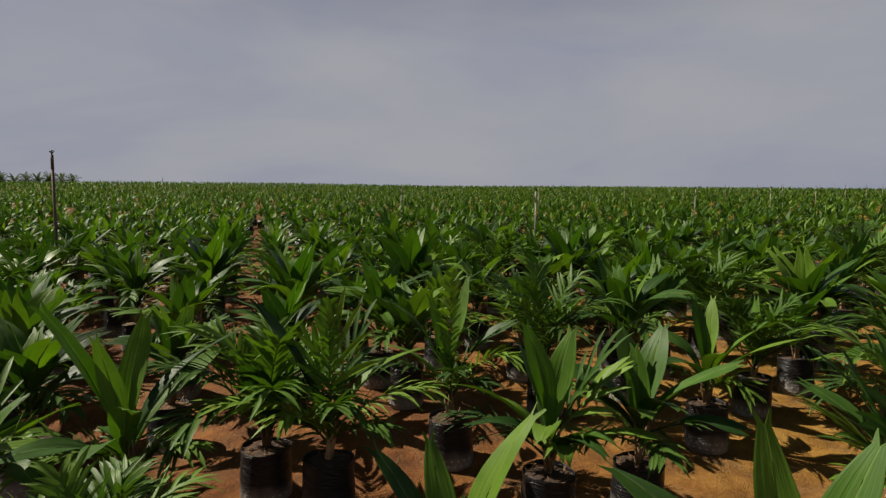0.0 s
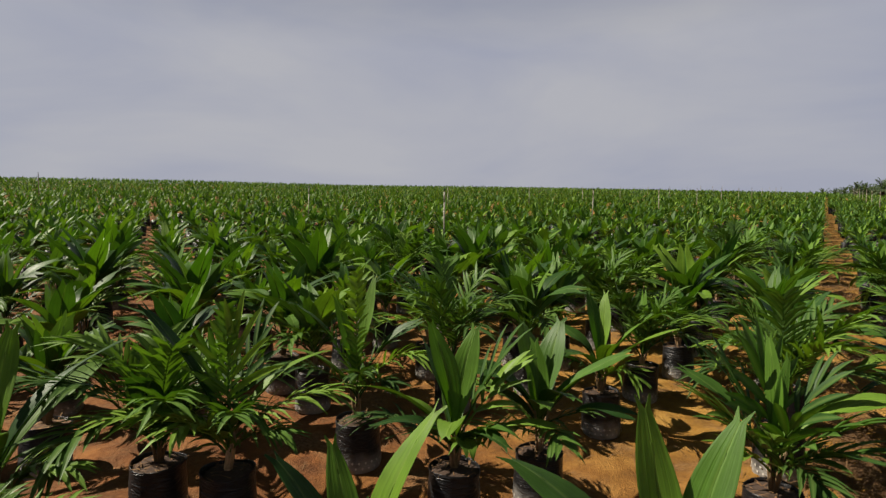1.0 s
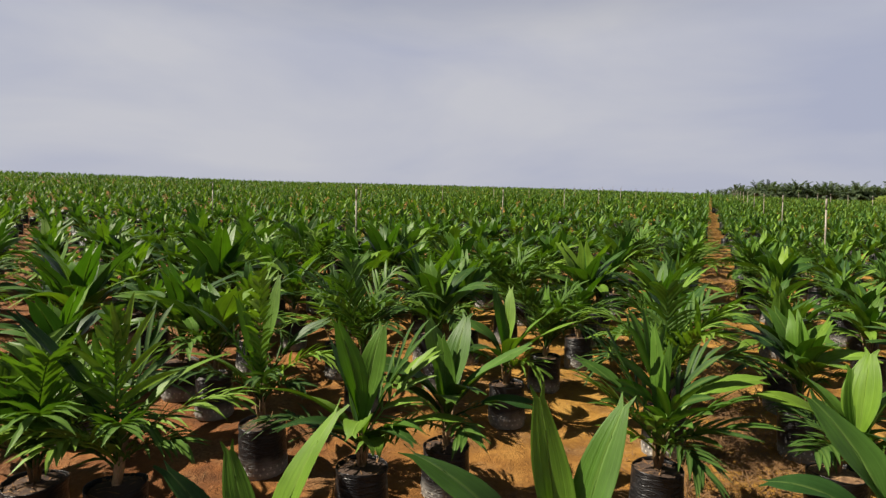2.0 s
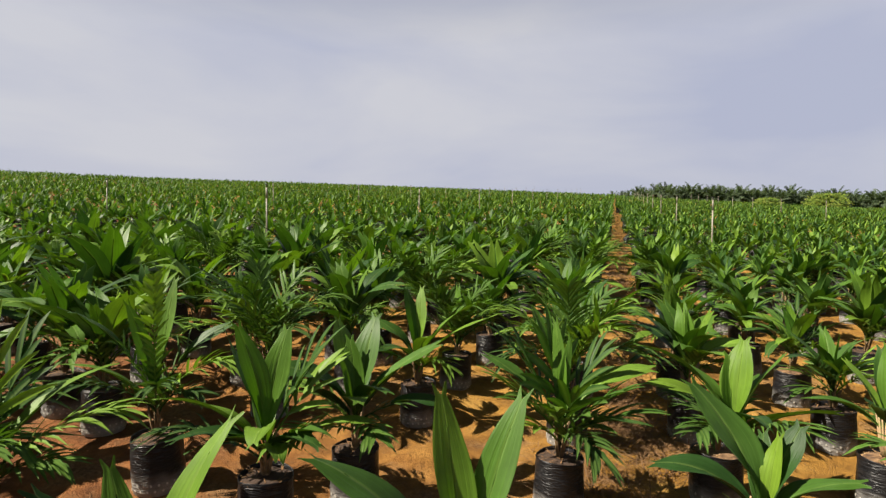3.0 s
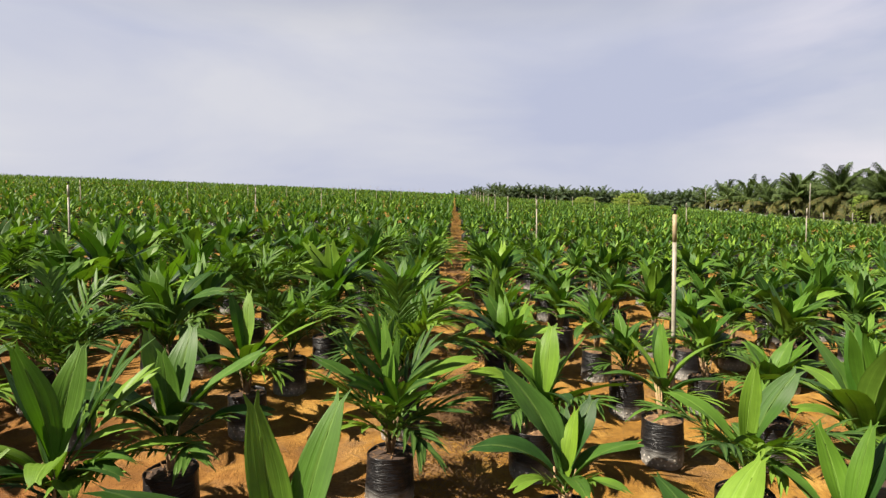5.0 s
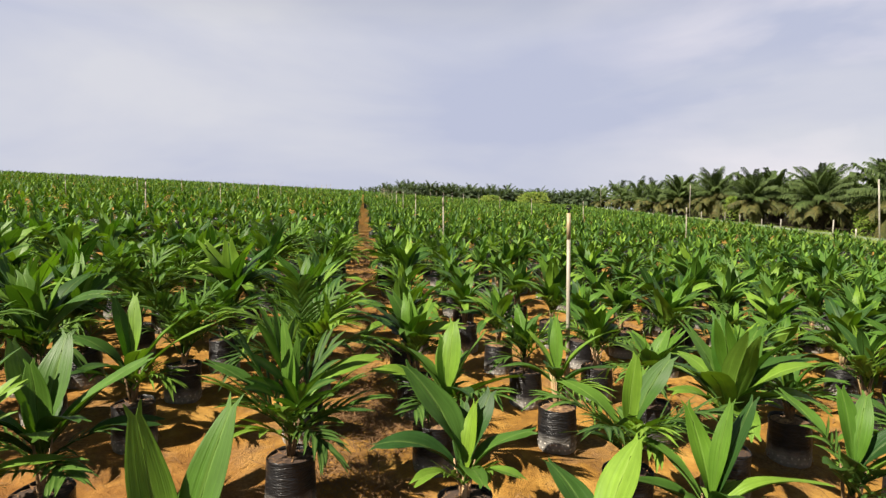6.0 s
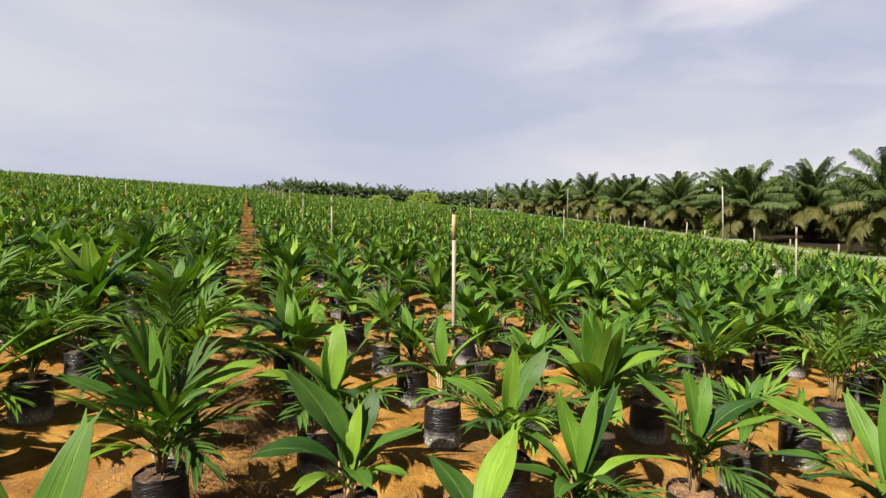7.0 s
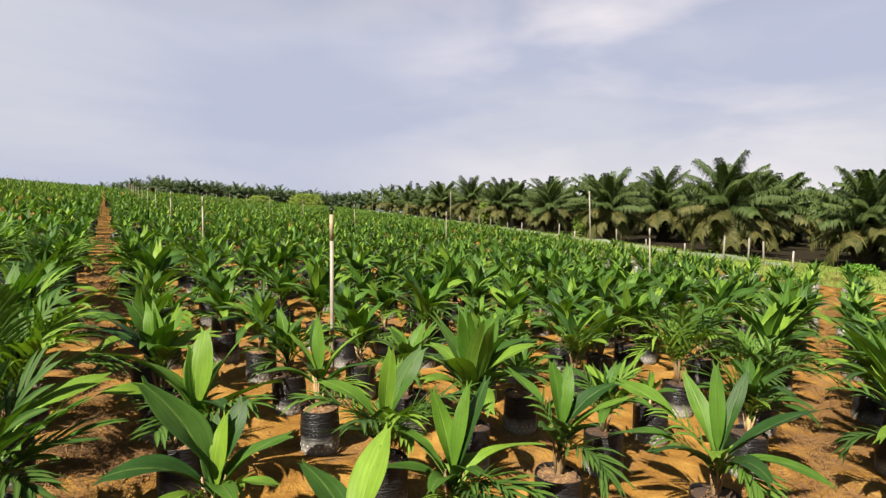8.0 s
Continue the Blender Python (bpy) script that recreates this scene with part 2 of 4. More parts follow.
class Build:
    """Collects vertices, faces and uvs of one mesh."""

    def __init__(self):
        self.v, self.f, self.uv, self.mi = [], [], [], []

    def grid(self, pts, uvs, mi=0):
        """pts: rows of equally many points."""
        base, n = len(self.v), len(pts[0])
        for row, urow in zip(pts, uvs):
            self.v += row
            self.uv += urow
        for i in range(len(pts) - 1):
            for j in range(n - 1):
                a = base + i * n + j
                self.f.append((a, a + 1, a + n + 1, a + n))
                self.mi.append(mi)

    def tube(self, path, radii, sides=6, mi=0, caps=True):
        base = len(self.v)
        for i, p in enumerate(path):
            d = (path[min(i + 1, len(path) - 1)] - path[max(i - 1, 0)]).normalized()
            u = d.orthogonal().normalized() if abs(d.z) > 0.9 else d.cross(Vector((0, 0, 1))).normalized()
            w = d.cross(u)
            for k in range(sides):
                t = 2 * math.pi * k / sides
                self.v.append(p + radii[i] * (math.cos(t) * u + math.sin(t) * w))
                self.uv.append((i / len(path), k / sides))
        for i in range(len(path) - 1):
            for k in range(sides):
                a, b = base + i * sides + k, base + i * sides + (k + 1) % sides
                self.f.append((a, b, b + sides, a + sides))
                self.mi.append(mi)
        if caps:
            self.f.append(tuple(base + k for k in reversed(range(sides))))
            self.f.append(tuple(base + (len(path) - 1) * sides + k for k in range(sides)))
            self.mi += [mi, mi]

    def mesh(self, name, mats, smooth=True):
        return mesh_from(name, self.v, self.f, mats, self.uv, smooth, self.mi)


# ---------- field plan ----------
DX, DY = math.sin(radians(44.2)), math.cos(radians(44.2))     # along the rows
NX, NY = DY, -DX                                             # across them
STEP, ROW = 0.845, 0.93
FENCE, FAZ = (23.5, -5.5), radians(58.0)                      # the field's right edge


def beyond_fence(x, y):
    """Metres past the field's right edge."""
    return (x - FENCE[0]) * math.cos(FAZ) - (y - FENCE[1]) * math.sin(FAZ)


def height(x, y):
    """The lie of the land: a gentle slope up to the far side, falling away past the crest, and a low grass bank along the right edge."""
    r = math.hypot(x, y)
    q = min(1.0, 125 / max(r, 1))
    z = -0.22 + 0.008 * x + 0.07 * y + q * q * (0.000105 * y * y - 0.00017 * x * y + 0.00015 * min(x, y) * y) + 0.00019 * q * q * max(0.0, -x) * max(0.0, y)
    if y < 0:
        z -= (0.07 * y + q * q * (0.000105 * y * y - 0.00017 * x * y + 0.00015 * min(x, y) * y)) * min(1.0, max(0.0, (-y - 4) / 30))
    b = min(1.0, max(0.0, (beyond_fence(x, y) + 3.0) / 4.0))
    z += 0.45 * b * b * (3 - 2 * b)
    if r > 112:
        z -= 0.0010 * (r - 112) ** 2 if r < 182 else 4.9 + 0.14 * (r - 182)
    return max(z, -14.0)


def clods(x, y):
    v = Vector((x, y, 0))
    return 0.035 * noise.noise(v * 1.3) + 0.030 * noise.noise(v * 4.1) + 0.016 * noise.noise(v * 9.0)


# ---------- ground ----------
radii, r = [0.0], 0.35
while r < 3200:
    radii.append(r)
    r += max(0.055, min(r * 0.03, 400)) if r < 12 else r * 0.05
SECT = 360
gv, gf = [(0, 0, height(0, 0))], []
for r in radii[1:]:
    for k in range(SECT):
        t = 2 * math.pi * k / SECT
        x, y = r * math.sin(t), r * math.cos(t)
        gv.append((x, y, height(x, y) + (clods(x, y) if r < 16 else 0.0)))
for k in range(SECT):
    gf.append((0, 1 + (k + 1) % SECT, 1 + k))
for i in range(len(radii) - 2):
    for k in range(SECT):
        a, b = 1 + i * SECT + k, 1 + i * SECT + (k + 1) % SECT
        gf.append((a, b, b + SECT, a + SECT))
ground = new("ground", mesh_from("ground", gv, gf, [GROUND]))
tagged(ground, "orange sandy laterite soil with dry litter", "ground", kind="structure")

# ---------- seedlings ----------
def spine(length, rise, droop, n):
    """A midrib in the x-z plane: starts at rise degrees above level and bends down by droop."""
    p, out = Vector((0, 0, 0)), [Vector((0, 0, 0))]
    for i in range(n):
        t = radians(rise - droop * ((i + 0.5) / n) ** 1.4)
        p = p + Vector((math.cos(t), 0, math.sin(t))) * (length / n)
        out.append(p.copy())
    return out


def along(path, u):
    x = u * (len(path) - 1)
    i = min(int(x), len(path) - 2)
    p = path[i].lerp(path[i + 1], x - i)
    d = (path[i + 1] - path[i]).normalized()
    return p, d, Vector((-d.z, 0, d.x))


def leaflet_pair(b, rng, path, u, length, wide):
    """Two leaflets, one a side, springing from the stalk at uneven angles and arching over."""
    p, d, up = along(path, u)
    for s in (-1, 1):
        ll = length * rng.uniform(0.75, 1.2)
        out = (d * rng.uniform(0.8, 1.1) * (0.8 + 0.8 * u) + Vector((0, s * 0.8, 0)) + up * rng.uniform(-0.1, 0.75)).normalized()
        across = out.cross(up).normalized()
        sag = rng.uniform(0.15, 0.5)
        pts, uvs = [], []
        for k in range(4):
            q = k / 3
            c = p + out * (ll * q) - Vector((0, 0, sag * ll * q * q))
            w = wide * (0.55, 1.05, 0.8, 0.05)[k]
            pts.append([c - across * w + up * w * 0.35, c, c + across * w + up * w * 0.35])
            uvs.append([(q, 0.42), (q, 0.5), (q, 0.58)])
        b.grid(pts, uvs)


def blade_leaf(rng, length, width, rise, droop, split, stalk=0.12, pairs=0, rows=9, cols=4):
    """A young entire leaf: stalk, then a pleated lance-shaped blade, channelled at the base, flat and hanging at the tip."""
    b = Build()
    path = spine(length, rise, droop, 14)
    bend = rng.uniform(-0.16, 0.16) * length
    for i, p in enumerate(path):
        p.y += bend * (i / 14) ** 2
    b.tube([along(path, u)[0] for u in (0, 0.12, 0.3, 0.55, 0.8)], [0.011, 0.007, 0.005, 0.004, 0.002], 5, 0, False)
    for i in range(pairs):
        leaflet_pair(b, rng, path, 0.16 + (stalk - 0.10) * i / max(1, pairs - 1), 0.30 * length, 0.011)
    twist = rng.uniform(-0.6, 0.6)
    fold = rng.uniform(0.7, 1.1)
    wave = rng.uniform(0, 6.28)
    for s in (-1, 1):
        pts, uvs = [], []
        lean = rng.uniform(0.9, 1.1)
        pleat = [rng.uniform(0.010, 0.030) * width * (1 if j % 2 else -1) for j in range(cols)]
        for i in range(rows + 1):
            u = i / rows
            p, d, up = along(path, stalk + (1 - stalk) * u)
            w = width * 0.5 * lean * max(0.02, math.sin(math.pi * min(0.985, 0.02 + 0.97 * u ** 0.92))) ** 0.78
            gap = width * 0.16 * ((u - 1 + split) / split) ** 1.5 if u > 1 - split else 0.0
            tilt = math.atan(fold * (1 - u) ** 1.3 - 0.12)
            row, urow = [], []
            for j in range(cols + 1):
                q = j / cols
                side = gap + w * q
                lift = math.sin(tilt) * w * q + (pleat[j] * (1 - 0.6 * u) if 0 < j < cols else 0)
                lift += 0.05 * width * q * math.sin(8 * u + wave + s)
                side = gap + math.cos(tilt) * w * q
                row.append(p + Vector((0, s * side * math.cos(twist * u), 0)) + up * (lift + side * s * math.sin(twist * u)))
                urow.append((u, 0.5 + s * q * 0.5))
            pts.append(row)
            uvs.append(urow)
        b.grid(pts if s > 0 else [r[::-1] for r in pts], uvs if s > 0 else [r[::-1] for r in uvs])
    return b


def finger_leaf(rng, length, width, rise, droop, fingers):
    """A leaf whose blade has split into long fingers that fan forward."""
    b = Build()
    path = spine(length * 0.62, rise, droop * 0.6, 10)
    b.tube([along(path, u)[0] for u in (0, 0.3, 0.6, 1.0)], [0.009, 0.006, 0.005, 0.003], 5, 0, False)
    for i in range(fingers):
        k = 2 * i / (fingers - 1) - 1
        p, d, up = along(path, 1.0 - 0.55 * abs(k))
        out = (d * (1.0 - 0.35 * abs(k)) + Vector((0, k * 0.8, 0)) + up * rng.uniform(0.0, 0.3)).normalized()
        across = out.cross(up).normalized()
        ll, wide = length * rng.uniform(0.42, 0.58), width * rng.uniform(0.07, 0.11)
        pts, uvs = [], []
        for q in range(6):
            t = q / 5
            c = p + out * (ll * t) - Vector((0, 0, 0.22 * ll * t * t))
            w = wide * (0.3, 0.9, 1.0, 0.95, 0.7, 0.1)[q]
            pts.append([c - across * w + up * w * 0.4, c, c + across * w + up * w * 0.4])
            uvs.append([(t, 0.38), (t, 0.5), (t, 0.62)])
        b.grid(pts, uvs)
    return b


def feather_leaf(rng, length, width, rise, droop, pairs, fan):
    """An older, feathered leaf: leaflets all along the stalk, wider towards the end."""
    b = Build()
    path = spine(length, rise, droop, 14)
    b.tube([along(path, u)[0] for u in (0, 0.2, 0.5, 0.8, 1.0)], [0.009, 0.006, 0.004, 0.003, 0.0015], 5, 0, False)
    for i in range(pairs):
        u = 0.18 + 0.80 * i / (pairs - 1)
        ll = width * (0.6 + 0.55 * math.sin(math.pi * (0.15 + 0.75 * u)))
        leaflet_pair(b, rng, path, u, ll, 0.0095 + (0.006 if u > 1 - fan else 0.0))
    return b


def bag_mesh(rng, dia, tall):
    """A filled polybag: bulging, creased, with a rolled rim and soil a little below it."""
    b = Build()
    n = 20
    ph = [rng.uniform(0, 6.28) for _ in range(4)]
    prof = [(0.0, 0.93), (0.02, 0.985), (0.12, 1.02), (0.3, 1.03), (0.5, 1.02), (0.7, 1.0), (0.85, 0.985), (0.95, 0.99), (1.0, 1.0), (1.012, 0.99), (1.0, 0.97), (0.93, 0.955)]
    pts, uvs = [], []
    for i, (h, rr) in enumerate(prof):
        row, urow = [], []
        for k in range(n + 1):
            t = 2 * math.pi * (k % n) / n
            wob = 0.022 * math.sin(2 * t + ph[0]) + 0.014 * math.sin(3 * t + ph[1] + 3 * h) + 0.010 * math.sin(7 * t + ph[2] + 5 * h) + 0.008 * math.sin(23 * h + 2 * t + ph[3])
            rad = 0.5 * dia * (rr + wob * (0.4 + 0.6 * min(1, h * 3)))
            row.append(Vector((rad * math.cos(t), rad * math.sin(t), tall * h + 0.008 * math.sin(2 * t + ph[1]) * (h > 0.9))))
            urow.append((k / n, h))
        pts.append(row)
        uvs.append(urow)
    b.grid([r[::-1] for r in pts], [r[::-1] for r in uvs])
    b.f.append(tuple(range(n)))
    b.mi.append(0)
    return b


def punch(b, dia, tall):
    """Two rings of punched drain holes near the foot; torn rims catching light are painted pale."""
    n = 22
    for ring, h in enumerate((0.13, 0.24)):
        for k in range(n):
            t = 2 * math.pi * (k + 0.5 * ring) / n
            c = Vector((math.cos(t), math.sin(t), 0))
            side = Vector((-math.sin(t), math.cos(t), 0))
            o = c * (dia * 0.5 * 1.055) + Vector((0, 0, tall * h))
            base = len(b.v)
            b.v += [o + side * 0.008, o + Vector((0, 0, 0.010)), o - side * 0.008, o - Vector((0, 0, 0.009))]
            b.uv += [(0, 0)] * 4
            b.f.append((base, base + 1, base + 2, base + 3))
            b.mi.append(1)


def soil_mesh(rng, dia, tall):
    b = Build()
    n = 18
    z = tall * 0.94
    rings = [(0.0, 0.025), (0.35, 0.018), (0.7, 0.01), (0.99, 0.0)]
    base = 0
    for rr, up in rings:
        for k in range(n):
            t = 2 * math.pi * k / n
            b.v.append(Vector((rr * 0.475 * dia * math.cos(t), rr * 0.475 * dia * math.sin(t), z + up + rng.uniform(-0.006, 0.006))))
            b.uv.append((0, 0))
    for i in range(len(rings) - 1):
        for k in range(n):
            a, c = i * n + k, i * n + (k + 1) % n
            b.f.append((a, a + n, c + n, c))
            b.mi.append(0)
    for k in range(34):           # dry mulch strewn on it
        t, rr, w = rng.uniform(0, 6.28), 0.44 * dia * math.sqrt(rng.random()), rng.uniform(0.002, 0.005)
        o = Vector((rr * math.cos(t), rr * math.sin(t), z + 0.024 * (1 - 2 * rr / dia) + 0.006))
        t = rng.uniform(0, 6.28)
        d = Vector((math.cos(t), math.sin(t), rng.uniform(-0.1, 0.5))) * rng.uniform(0.02, 0.06)
        e = Vector((-math.sin(t), math.cos(t), 0)) * w
        m = len(b.v)
        b.v += [o - e, o + e, o + d + e * 0.4, o + d - e * 0.4]
        b.uv += [(0, 0)] * 4
        b.f.append((m, m + 1, m + 2, m + 3))
        b.mi.append(1)
    return b


# dusty plastic, with the light caught by the torn rims put into its colour
DUST_GLINT = plain("dusty_lit_torn_plastic", [(0.34, 0.32, 0.28), (0.5, 0.47, 0.42)], 0.8, 30.0)
BAG_DIA, BAG_TALL = 0.285, 0.32
bag_meshes = []
for i in range(4):
    rng = random.Random(50 + i)
    sack = bag_mesh(rng, BAG_DIA, BAG_TALL)
    punch(sack, BAG_DIA, BAG_TALL)
    bag_meshes.append((sack.mesh("polybag", [BAG, DUST_GLINT]),
                       soil_mesh(rng, BAG_DIA, BAG_TALL).mesh("soil", [POT_SOIL, STRAW])))


def seedling(kind, seed, label, size=1.0, bare=0.13, n=13):
    """One young oil palm in its polybag: bag, soil, stem and every leaf."""
    rng = random.Random(seed)
    root = new("palm_seedling")
    root.empty_display_size = 0.2
    tagged(root, label, "seedling", "potted palm seedlings in the nursery")
    bag, soil = bag_meshes[seed % 4]
    child("polybag", bag, root, "black plastic polybag")
    child("soil", soil, root, "dry brown potting soil")
    b = Build()
    top = bare * size + 0.04
    z0 = BAG_TALL * 0.93
    b.tube([Vector((0, 0, z0 - 0.02)), Vector((0, 0, z0 + 0.03)), Vector((0.003, 0.002, z0 + 0.07)), Vector((0.004, 0.0, z0 + top * 0.95))], [0.026, 0.024, 0.020, 0.010], 8)
    for k in range(7):     # old leaf sheaths
        t = rng.uniform(0, 6.28)
        o = Vector((math.cos(t), math.sin(t), 0))
        b.tube([Vector((0, 0, z0 + 0.02)) + o * 0.015, Vector((0, 0, z0 + 0.10)) + o * 0.03, Vector((0, 0, z0 + top + 0.05 * rng.random())) + o * 0.055], [0.009, 0.007, 0.004], 5)
    child("stem", b.mesh("stem", [STEM]), root, "brown fibrous stem with old sheaths")
    turn = rng.uniform(0, 360)
    for i in range(n):
        k = i / max(1, n - 1)               # 0 innermost and upright, 1 outermost
        rise = 88 - 31 * k ** 0.85 + rng.uniform(-7, 7)
        length = size * (0.42 + 0.15 * math.sin(math.pi * (0.15 + 0.65 * k))) * rng.uniform(0.84, 1.12)
        droop = 14 + 86 * k + rng.uniform(-10, 36)
        cleft = rng.choice([0.05, 0.08, 0.22])
        if kind == "small":
            lb = blade_leaf(rng, length * 0.75, size * 0.09, rise, droop, 0.3)
        elif i == 0:                        # the spear, still rolled
            lb = blade_leaf(rng, length * 0.95, size * 0.035, 88, 6, 0.05)
        elif kind == "broad" and k < 0.75 or kind != "feather" and k < 0.35 or k < 0.2:
            lb = blade_leaf(rng, length, size * (0.140 if kind == "broad" else 0.110) * rng.uniform(0.85, 1.15), rise, droop, cleft)
        elif kind == "broad":
            lb = feather_leaf(rng, length, size * 0.16, rise, droop, 12, 0.35) if seed % 2 else blade_leaf(rng, length, size * 0.10, rise, droop, cleft, 0.42, 6)
        elif kind == "tuft" and rng.random() < 0.4:
            lb = finger_leaf(rng, length * 1.05, size * 0.18, rise, droop, rng.choice([6, 7, 9]))
        elif kind == "tuft":
            lb = blade_leaf(rng, length * 1.05, size * 0.10 * rng.uniform(0.85, 1.15), rise, droop, cleft, 0.42, 7)
        else:
            lb = feather_leaf(rng, length * 1.12, size * 0.24, rise + 2, droop * 0.8, 16 + int(4 * rng.random()), 0.4)
        m = lb.mesh("leaf", [YOUNG_LEAF if i < 3 else LEAF])
        ob = child("leaf", m, root)
        ob.matrix_basis = pose(0, 0, z0 + top * (1 - 0.35 * k), 0, rng.uniform(-4, 4), turn + 137.5 * i + rng.uniform(-16, 16))
    return root


KINDS = [
    ("broad", 1, "young oil palm with broad pleated leaves in black polybag", 1.0, 0.15, 17),
    ("broad", 2, "leafy young oil palm in a filled black polybag", 1.08, 0.12, 19),
    ("broad", 3, "young oil palm with a few feathered lower leaves", 1.05, 0.14, 19),
    ("tuft", 4, "upright young oil palm with narrow leaves in polybag", 1.0, 0.12, 16),
    ("feather", 5, "dense feathered young oil palm in black polybag", 1.06, 0.07, 17),
    ("tuft", 6, "young oil palm with split glossy leaves in polybag", 1.05, 0.13, 16),
    ("broad", 7, "young oil palm with wide arching leaves in polybag", 0.98, 0.19, 16),
    ("feather", 8, "tall young oil palm with feathery leaves in polybag", 1.10, 0.17, 15),
    ("small", 9, "stunted oil palm sprout in a full black polybag", 0.7, 0.03, 7),
    ("broad", 10, "young oil palm with glossy arching leaves in polybag", 1.02, 0.17, 18),
    ("broad", 11, "young oil palm with drooping feathered lower leaves", 1.0, 0.16, 19),
    ("tuft", 12, "spreading young oil palm with split leaf tips", 1.0, 0.15, 16),
]


def posed_seedling(x, y, label, bearing, bare, leaves, seed, aside=0.0, skirt=0):
    """A seedling near the walk with its own leaves: (kind, way, rise, droop, length, width); way 0 is away from the walk, 90 to its right."""
    rng = random.Random(seed)
    root = seedling("broad", seed, label, 1.0, bare, 0)
    low = [("feather" if i % 3 else "mixed", 137.5 * i + rng.uniform(-20, 20), rng.uniform(46, 62), rng.uniform(60, 95), rng.uniform(0.38, 0.48), rng.choice([0.16, 0.18]) if i % 3 else 0.10) for i in range(skirt)]
    for i, (kind, way, rise, droop, length, width) in enumerate(leaves + low):
        width *= 1.1
        if kind == "blade":
            lb = blade_leaf(rng, length, width, rise, droop, 0.04, 0.12, 0, 14, 6)
        elif kind == "mixed":
            lb = blade_leaf(rng, length, width, rise, droop, 0.2, 0.42, 6)
        elif kind == "finger":
            lb = finger_leaf(rng, length, width, rise, droop, 8)
        else:
            lb = feather_leaf(rng, length, width, rise, droop, 17, 0.4)
        ob = child("leaf", lb.mesh("leaf", [YOUNG_LEAF if rise > 74 else LEAF]), root)
        k = min(1.0, i / max(1, len(leaves + low) - 1))
        ob.matrix_basis = pose(aside * math.cos(radians(bearing)), -aside * math.sin(radians(bearing)), BAG_TALL * 0.93 + bare * (1 - 0.5 * k), 0, 0, 90 - bearing - way)
    root.matrix_basis = pose(x, y, height(x, y) + clods(x, y) - 0.012, rng.uniform(-2, 2), rng.uniform(-2, 2), 0)
    placed.append((x, y))


originals = [seedling(*k) for k in KINDS]
placed = []                       # x, y of every seedling stood so far
first_use = set()

posed_seedling(1.01, 1.49, "young oil palm with two tall pleated leaves in polybag", 35, 0.14, [
    ("blade", -40, 80, 10, 0.76, 0.125), ("blade", 32, 78, 20, 0.78, 0.135), ("blade", -95, 62, 46, 0.80, 0.165), ("mixed", 120, 55, 40, 0.60, 0.10),
    ("blade", 90, 62, 30, 0.60, 0.06), ("blade", 170, 58, 70, 0.50, 0.14), ("blade", 215, 45, 60, 0.55, 0.13), ("mixed", 20, 60, 40, 0.50, 0.09),
    ("mixed", -40, 50, 50, 0.50, 0.10), ("blade", 70, 44, 50, 0.62, 0.08)], 101)
posed_seedling(1.13, 3.04, "young oil palm with a vase of broad striped leaves", 15, 0.24, [
    ("blade", -40, 74, 22, 0.60, 0.170), ("blade", 40, 74, 20, 0.62, 0.180), ("blade", -95, 58, 60, 0.64, 0.165), ("blade", 95, 56, 36, 0.68, 0.12),
    ("blade", 80, 50, 34, 0.70, 0.085), ("blade", 150, 66, 80, 0.52, 0.15), ("blade", 190, 58, 70, 0.52, 0.15), ("blade", 250, 55, 70, 0.56, 0.13),
    ("mixed", 110, 38, 60, 0.58, 0.10), ("blade", 20, 62, 40, 0.54, 0.14), ("feather", -60, 44, 50, 0.50, 0.17), ("blade", 5, 84, 12, 0.55, 0.12),
    ("feather", 170, 36, 50, 0.48, 0.17), ("feather", 235, 30, 50, 0.46, 0.16)], 102)
posed_seedling(0.59, 2.86, "young oil palm with fingered side leaves in polybag", 10, 0.18, [
    ("blade", -30, 84, 12, 0.66, 0.135), ("blade", 15, 80, 16, 0.64, 0.140), ("blade", -55, 72, 24, 0.66, 0.145), ("finger", 85, 66, 22, 0.78, 0.27),
    ("finger", 65, 54, 32, 0.70, 0.25), ("blade", -95, 54, 60, 0.64, 0.135), ("blade", 180, 66, 100, 0.46, 0.14), ("blade", -125, 46, 55, 0.60, 0.13),
    ("mixed", 130, 46, 60, 0.52, 0.10), ("blade", 220, 46, 60, 0.52, 0.12), ("mixed", 165, 42, 60, 0.46, 0.10), ("blade", 0, 62, 40, 0.55, 0.12),
    ("mixed", 95, 36, 50, 0.64, 0.10), ("blade", 150, 50, 70, 0.55, 0.13), ("feather", -70, 34, 50, 0.6, 0.19)], 103)
posed_seedling(3.08, 2.08, "young oil palm with a wide arching leaf in polybag", 54, 0.15, [
    ("blade", -80, 68, 64, 0.76, 0.19), ("blade", 30, 80, 16, 0.58, 0.165), ("blade", 65, 68, 34, 0.58, 0.150), ("blade", -110, 56, 60, 0.66, 0.13),
    ("blade", 110, 40, 34, 0.60, 0.115), ("blade", 150, 60, 90, 0.52, 0.15), ("feather", 140, 45, 50, 0.54, 0.19), ("feather", 200, 40, 50, 0.54, 0.19),
    ("mixed", 10, 58, 50, 0.54, 0.11), ("blade", 175, 44, 60, 0.55, 0.14), ("blade", -30, 84, 20, 0.54, 0.13), ("feather", -50, 40, 45, 0.52, 0.18)], 104, 0.09)
